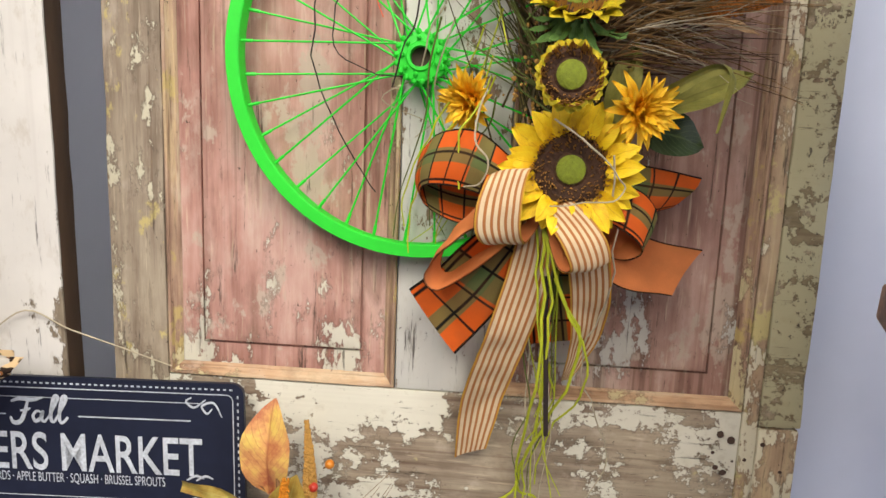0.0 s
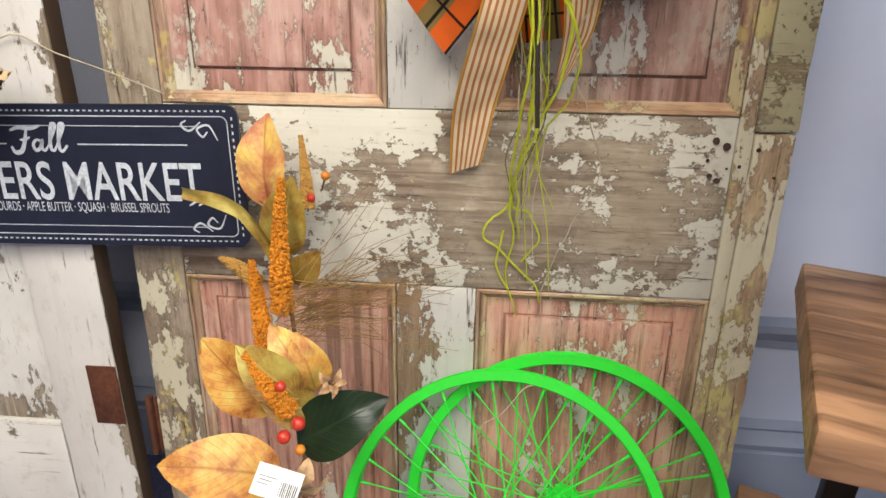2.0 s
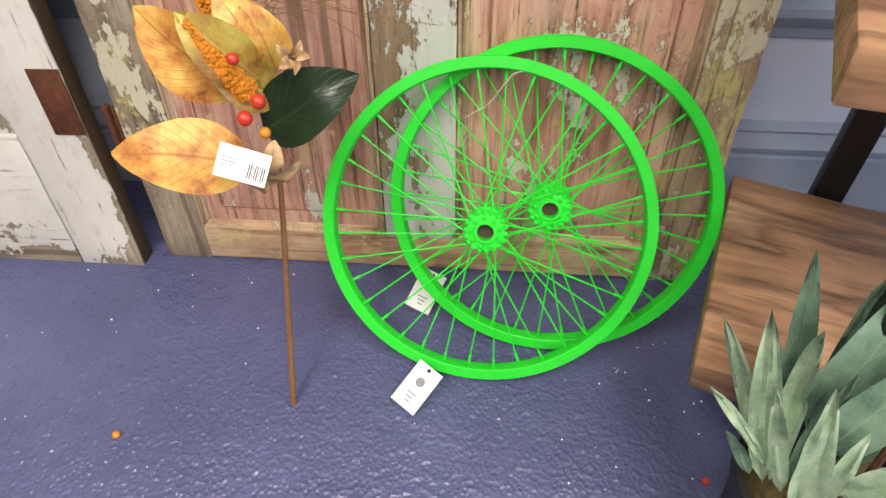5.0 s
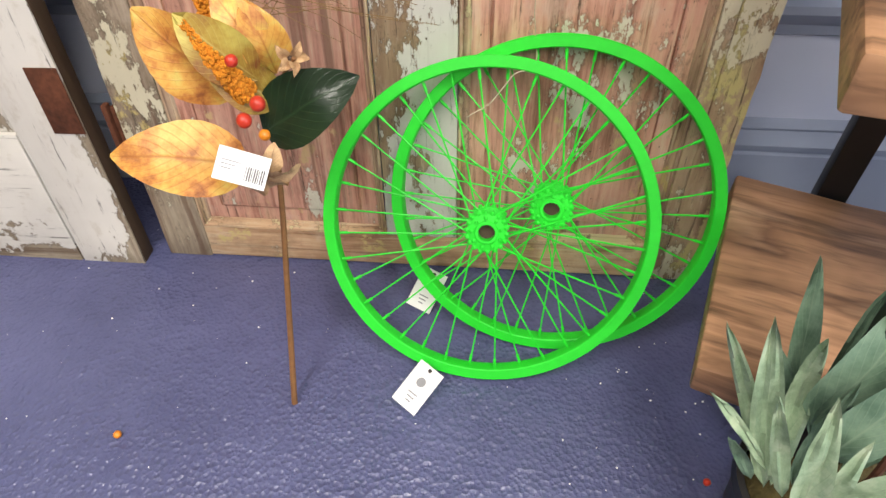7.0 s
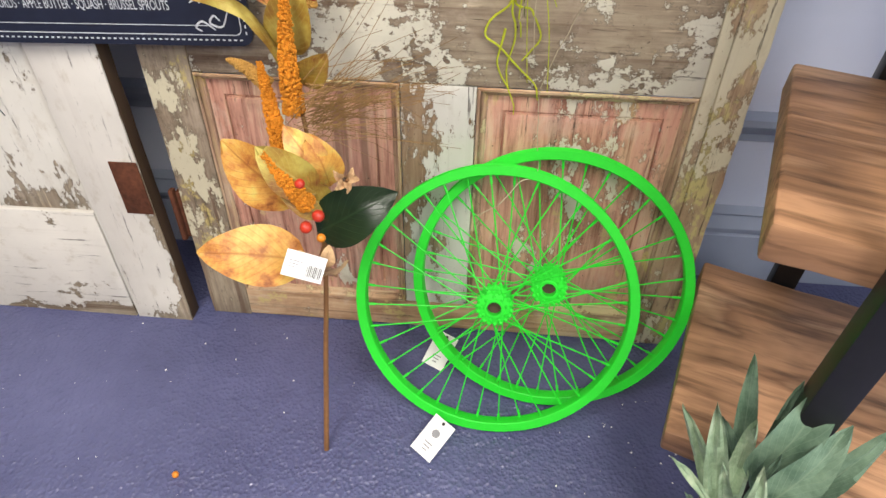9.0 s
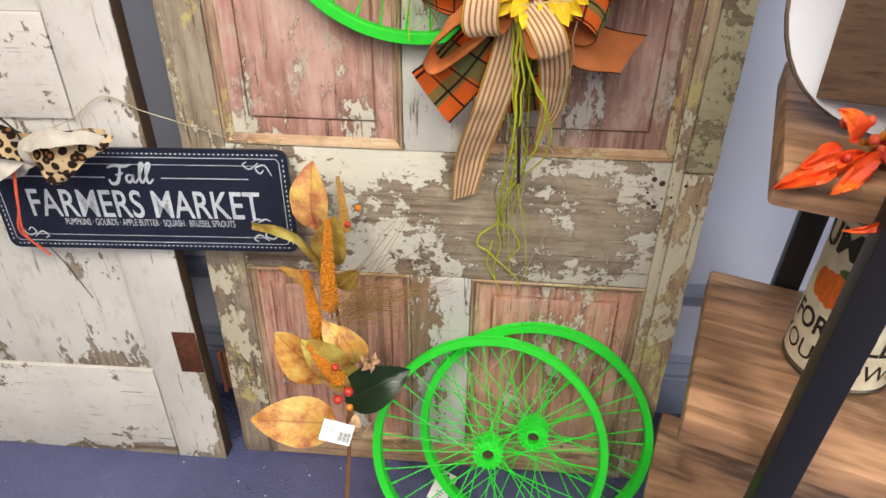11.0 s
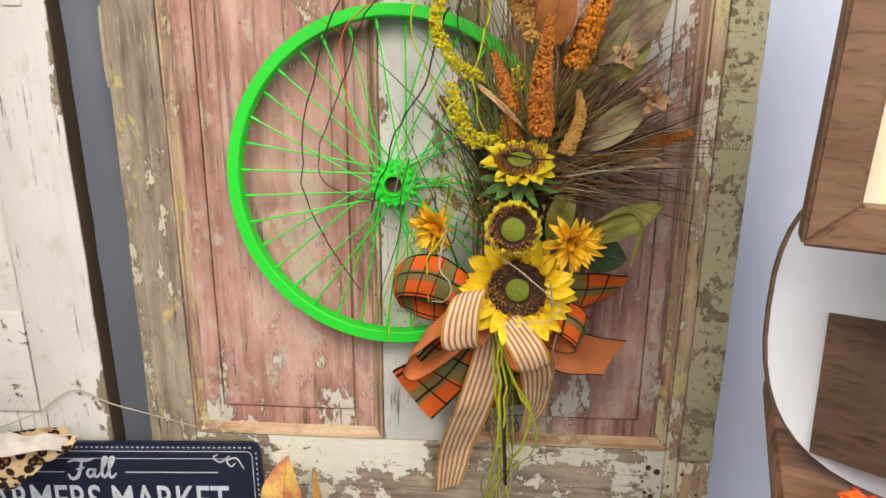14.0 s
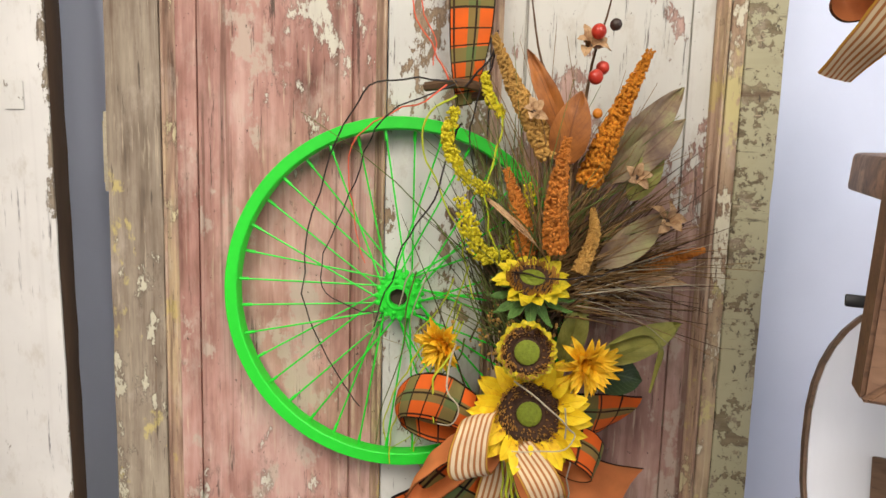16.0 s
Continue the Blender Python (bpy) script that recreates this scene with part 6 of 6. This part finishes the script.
for m, lab in ((look((0.019, 0.469, 0.031), (-0.05, 0.2, 0.60), 22), "white card price tag tied to the green wheel's rim"), (look((0.014, 0.647, 0.034), (0.03, 0.1, 0.5), 25), "white card price tag tied to the rear green wheel")):
    t2 = thing("price_tag", lab, "price tag", m, "price tags")
    part("card", box(bmesh.new(), -0.021, 0.021, -0.034, 0.034, -0.0005, 0.0005, 0.0004, 1), M_TAG, t2, "", m)
    part("eyelet", lathe([(0.0, 0.0), (0.003, 0.0008), (0.003, 0.0)], 12, axis="z"), M_INK, t2, "", m @ pose(0.0, 0.028, -0.0014))
    prt = bmesh.new()
    for k in range(3):
        box(prt, -0.008 + 0.002 * k, 0.008 - 0.002 * k, -0.012 - 0.006 * k, -0.010 - 0.006 * k, -0.0010, -0.0006)
    bmesh.ops.create_circle(prt, cap_ends=True, segments=16, radius=0.007, matrix=Matrix.Translation((0, 0.008, -0.0010)))
    tagged(part("printed_bars", prt, plain("grey_print", srgb(138, 138, 142), 0.6), t2, "pale printed bars", m), kind="stuff")

# ---- frosted plant in a dark pot ----
M_FROST = leaf_material("frosted_sage_leaf", [(0.28, srgb(104, 128, 100)), (0.5, srgb(142, 164, 134)), (0.75, srgb(182, 196, 166))], srgb(150, 168, 140), 0.6, 34)
M_FROST_D = leaf_material("dark_sage_leaf", [(0.28, srgb(64, 90, 72)), (0.7, srgb(112, 136, 114))], srgb(122, 142, 120), 0.6, 34)
plant = thing("potted_succulent", "frosted sage-green artificial agave in a black pot", "plant", pose(0.44, 0.28, 0))
part("pot", lathe([(0.0, 0.0), (0.062, 0.0), (0.066, 0.004), (0.082, 0.15), (0.088, 0.158), (0.088, 0.175), (0.082, 0.178), (0.078, 0.16), (0.0, 0.155)], 40, axis="z"), M_BLACK, plant, "black plastic pot", pose(0.462, 0.292, 0))
part("moss", ball(bmesh.new(), (0.46, 0.29, 0.165), 0.076, 20, 10, 0.5), plain("brown_green_moss", srgb(84, 74, 40), 0.95, var=0.6, scale=120, bump=1.2, dist=0.006), plant, "brown-green moss mound")
for k, (b, t, w, m, arch) in enumerate((
    ((0.385, 0.285, 0.215), (0.306, 0.330, 0.388), 0.024, M_FROST, -0.12), ((0.375, 0.280, 0.240), (0.302, 0.300, 0.332), 0.015, M_FROST, -0.10), ((0.380, 0.275, 0.215), (0.335, 0.320, 0.409), 0.036, M_FROST, -0.08),
    ((0.410, 0.330, 0.250), (0.385, 0.380, 0.420), 0.032, M_FROST_D, -0.05), ((0.410, 0.320, 0.240), (0.371, 0.355, 0.335), 0.034, M_FROST_D, -0.06), ((0.385, 0.275, 0.220), (0.376, 0.310, 0.399), 0.034, M_FROST, -0.12),
    ((0.400, 0.245, 0.225), (0.380, 0.270, 0.378), 0.036, M_FROST, 0.04), ((0.402, 0.300, 0.290), (0.460, 0.350, 0.455), 0.066, M_FROST_D, 0.10), ((0.405, 0.270, 0.285), (0.470, 0.310, 0.405), 0.058, M_FROST_D, 0.10),
    ((0.430, 0.255, 0.24), (0.480, 0.250, 0.34), 0.036, M_FROST, 0.08), ((0.46, 0.26, 0.2), (0.53, 0.21, 0.33), 0.036, M_FROST_D, 0.05), ((0.47, 0.31, 0.2), (0.55, 0.34, 0.38), 0.04, M_FROST_D, 0.05), ((0.392, 0.262, 0.22), (0.352, 0.288, 0.345), 0.022, M_FROST, -0.1), ((0.40, 0.27, 0.23), (0.405, 0.29, 0.372), 0.026, M_FROST_D, -0.05), ((0.41, 0.25, 0.23), (0.415, 0.255, 0.345), 0.026, M_FROST, 0.05), ((0.37, 0.28, 0.215), (0.322, 0.275, 0.30), 0.018, M_FROST_D, -0.08), ((0.42, 0.31, 0.25), (0.428, 0.35, 0.42), 0.03, M_FROST_D, -0.04))):
    leaf("leaf", b, t, w * 0.74, (-0.35, -0.8, 0.5), m, plant, "frosted sage leaf", arch, 0.35, 0.05, 0.66, k)
M_LIME = leaf_material("lime_succulent", [(0.3, srgb(92, 128, 44)), (0.7, srgb(158, 182, 84))], srgb(170, 190, 110), 0.5, 40)
_ro = petal_mesh(0.024, 0.016, 0.12, M_LIME, 0, 0.02, 1)
for c in ((0.455, 0.225, 0.225), (0.40, 0.232, 0.205)):
    at = toward(c, (-0.4, -0.5, 0.8))
    core = part("rosette", ball(bmesh.new(), (0, 0, 0), 0.005, 8, 6), M_LIME, plant, "small lime-green rosette", at)
    for k in range(14):
        part("rosette_leaf", _ro, None, core, "", at @ pose(0, 0, 0, 0, 0, 137.5 * k) @ pose(0.003, 0, 0, 0, -10 - 4 * k, 0))
for k, c in enumerate(((0.43, 0.235, 0.225), (0.448, 0.245, 0.235), (0.47, 0.232, 0.235), (0.462, 0.25, 0.245))):
    part("pod", ball(bmesh.new(), c, 0.012, 12, 8, 0.85), M_FROST, plant, "round frosted pod" if k == 0 else "")
part("twig_ring", tube(spline([(0.43, 0.29, 0.24), (0.45, 0.31, 0.29), (0.47, 0.30, 0.33), (0.455, 0.27, 0.30), (0.45, 0.26, 0.25)], 6), 0.0035, 7), plain("reddish_brown_twig", srgb(92, 54, 36), 0.85, var=0.5, scale=80, bump=1.0, dist=0.003), plant, "reddish-brown twig coil")

# ---- berry spray on the third shelf ----
M_MAPLE = leaf_material("orange_red_maple_silk", [(0.28, srgb(206, 52, 18)), (0.55, srgb(228, 84, 26)), (0.78, srgb(240, 130, 40))], srgb(180, 44, 20), 0.5, 30)
SPRAY = SHELF @ pose(-0.008, -0.002, -0.028)
spray = thing("berry_spray", "orange silk leaves and red berries lying on the shelf's front edge", "artificial flower", SHELF @ pose(0.07, 0.05, 0.960))
for b, t, w in (((0.080, 0.02, 1.010), (0.014, -0.012, 0.972), 0.022), ((0.07, 0.02, 1.02), (0.045, 0.005, 1.05), 0.026), ((0.088, 0.02, 1.012), (0.062, -0.014, 0.978), 0.020), ((0.06, 0.02, 1.012), (0.03, -0.008, 0.995), 0.02), ((0.16, 0.04, 1.02), (0.20, 0.01, 1.025), 0.018)):
    part("leaf", sheet(leaf_rows(SPRAY @ Vector(b), SPRAY @ Vector(t), w, (0.1, -0.8, 0.6), 0.12, 0.3, 0.18, 0.9, 12, 7, b[0] * 50 + t[2] * 9)), M_MAPLE, spray, "orange-red silk leaf")
_r = random.Random(9)
for k in range(120):
    c = SPRAY @ Vector((_r.gauss(0.118, 0.027), _r.gauss(0.028, 0.016), 1.002 + min(0.040, abs(_r.gauss(0.0, 0.022)))))
    part("berry", ball(bmesh.new(), c, _r.uniform(0.0034, 0.0056), 8, 6), (M_BERRY, M_BERRY, M_ORANGE_RAF, M_BERRY_O)[k % 4], spray)
part("acorn", ball(bmesh.new(), SPRAY @ Vector((0.165, 0.02, 1.035)), 0.012, 12, 9, 0.85), plain("glossy_brown_acorn", srgb(104, 56, 30), 0.3, var=0.3, scale=70), spray, "glossy brown acorn")
part("spray_base", ball(bmesh.new(), SPRAY @ Vector((0.13, 0.05, 0.998)), 0.03, 12, 8, 0.42), plain("dark_olive_moss", srgb(70, 62, 26), 0.95, var=0.5, scale=140, bump=1.0, dist=0.004), spray, "dark olive moss")
part("tendril", tube(spline([SPRAY @ Vector(p) for p in ((0.11, 0.0, 1.01), (0.112, -0.012, 0.985), (0.112, -0.014, 0.962))], 6), 0.0007, 5), M_TWINE, spray)
part("tendril_bud", sheet(leaf_rows(SPRAY @ Vector((0.113, -0.014, 0.965)), SPRAY @ Vector((0.080, -0.016, 0.946)), 0.009, (0, -1, 0.2), 0.2, 0.3, 0.1)), M_MAPLE, spray, "orange silk bud")

# ---- ribbon at the upper right and floor bits ----
RB = SHELF @ pose(-0.020, 0.12, 1.394)
rb = thing("shelf_bow", "orange and striped ribbon bow hanging at the top of the shelves", "bow", RB)
part("ribbon_tail", ribbon([RB @ Vector(p) for p in ((0.09, 0.07, 0.20), (0.045, 0.05, 0.16), (0.008, 0.06, 0.10), (-0.015, 0.08, 0.068))], [(0.03, 0, -0.02), (0.034, 0, -0.02), (0.034, 0, -0.016), (0.03, 0, -0.006)], cup=0.003), [M_STRIPE, M_STRIPE], rb, "cream and tan striped tail")
part("ribbon_loop", ribbon([RB @ Vector(p) for p in ((0.10, 0.07, 0.195), (0.03, 0.05, 0.175), (-0.025, 0.06, 0.155), (-0.01, 0.09, 0.13), (0.06, 0.09, 0.15))], [(0.005, 0.012, 0.03)] * 5, cup=0.003), [M_PEACH, M_PEACH], rb, "orange ribbon loop")
part("ribbon_post", tube([RB @ Vector((0.10, 0.09, -0.002)), RB @ Vector((0.10, 0.09, 0.22))], 0.008, 8), M_BROWNSTEM, rb, "brown stick under the bow")

_r = random.Random(31)
bits = bmesh.new()
SPOTS = [(0.31, 0.543), (-0.139, 0.583), (-0.372, 0.614), (-0.398, 0.684), (-0.251, 0.578), (-0.298, 0.683), (-0.443, 0.645), (0.424, 0.53), (-0.538, 0.398), (-0.565, 0.392), (-0.585, 0.682), (0.147, 0.498), (0.349, 0.584), (0.4, 0.476)]
for x, y in SPOTS + [(_r.uniform(-0.8, 0.6), _r.uniform(0.1, 0.7)) for k in range(26)] + [(_r.uniform(0.2, 0.45), _r.uniform(0.3, 0.6)) for k in range(26)]:
    s = _r.uniform(0.0006, 0.0020)
    v = [bits.verts.new((x + s * _r.uniform(0.5, 1.3) * math.cos(a), y + s * 0.8 * math.sin(a), 0.0009)) for a in (0.2, 1.5, 2.9, 4.4, 5.3)]
    f = bits.faces.new(v)
    g = bmesh.ops.extrude_face_region(bits, geom=[f])
    for q in g["geom"]:
        if isinstance(q, bmesh.types.BMVert):
            q.co.z = 0.0
single("paint_flakes", bits, M_TAG, "scattered white paint flakes on the floor", "debris", kind="stuff")
single("bead", ball(bmesh.new(), (-0.392, 0.378, 0.0055), 0.0055, 14, 9), M_BERRY_O, "small orange berry lying on the floor", "bead", group="beads on the floor")
single("bead", ball(bmesh.new(), (0.407, 0.372, 0.005), 0.005, 14, 9), M_BERRY, "small red berry lying on the floor", "bead", group="beads on the floor")
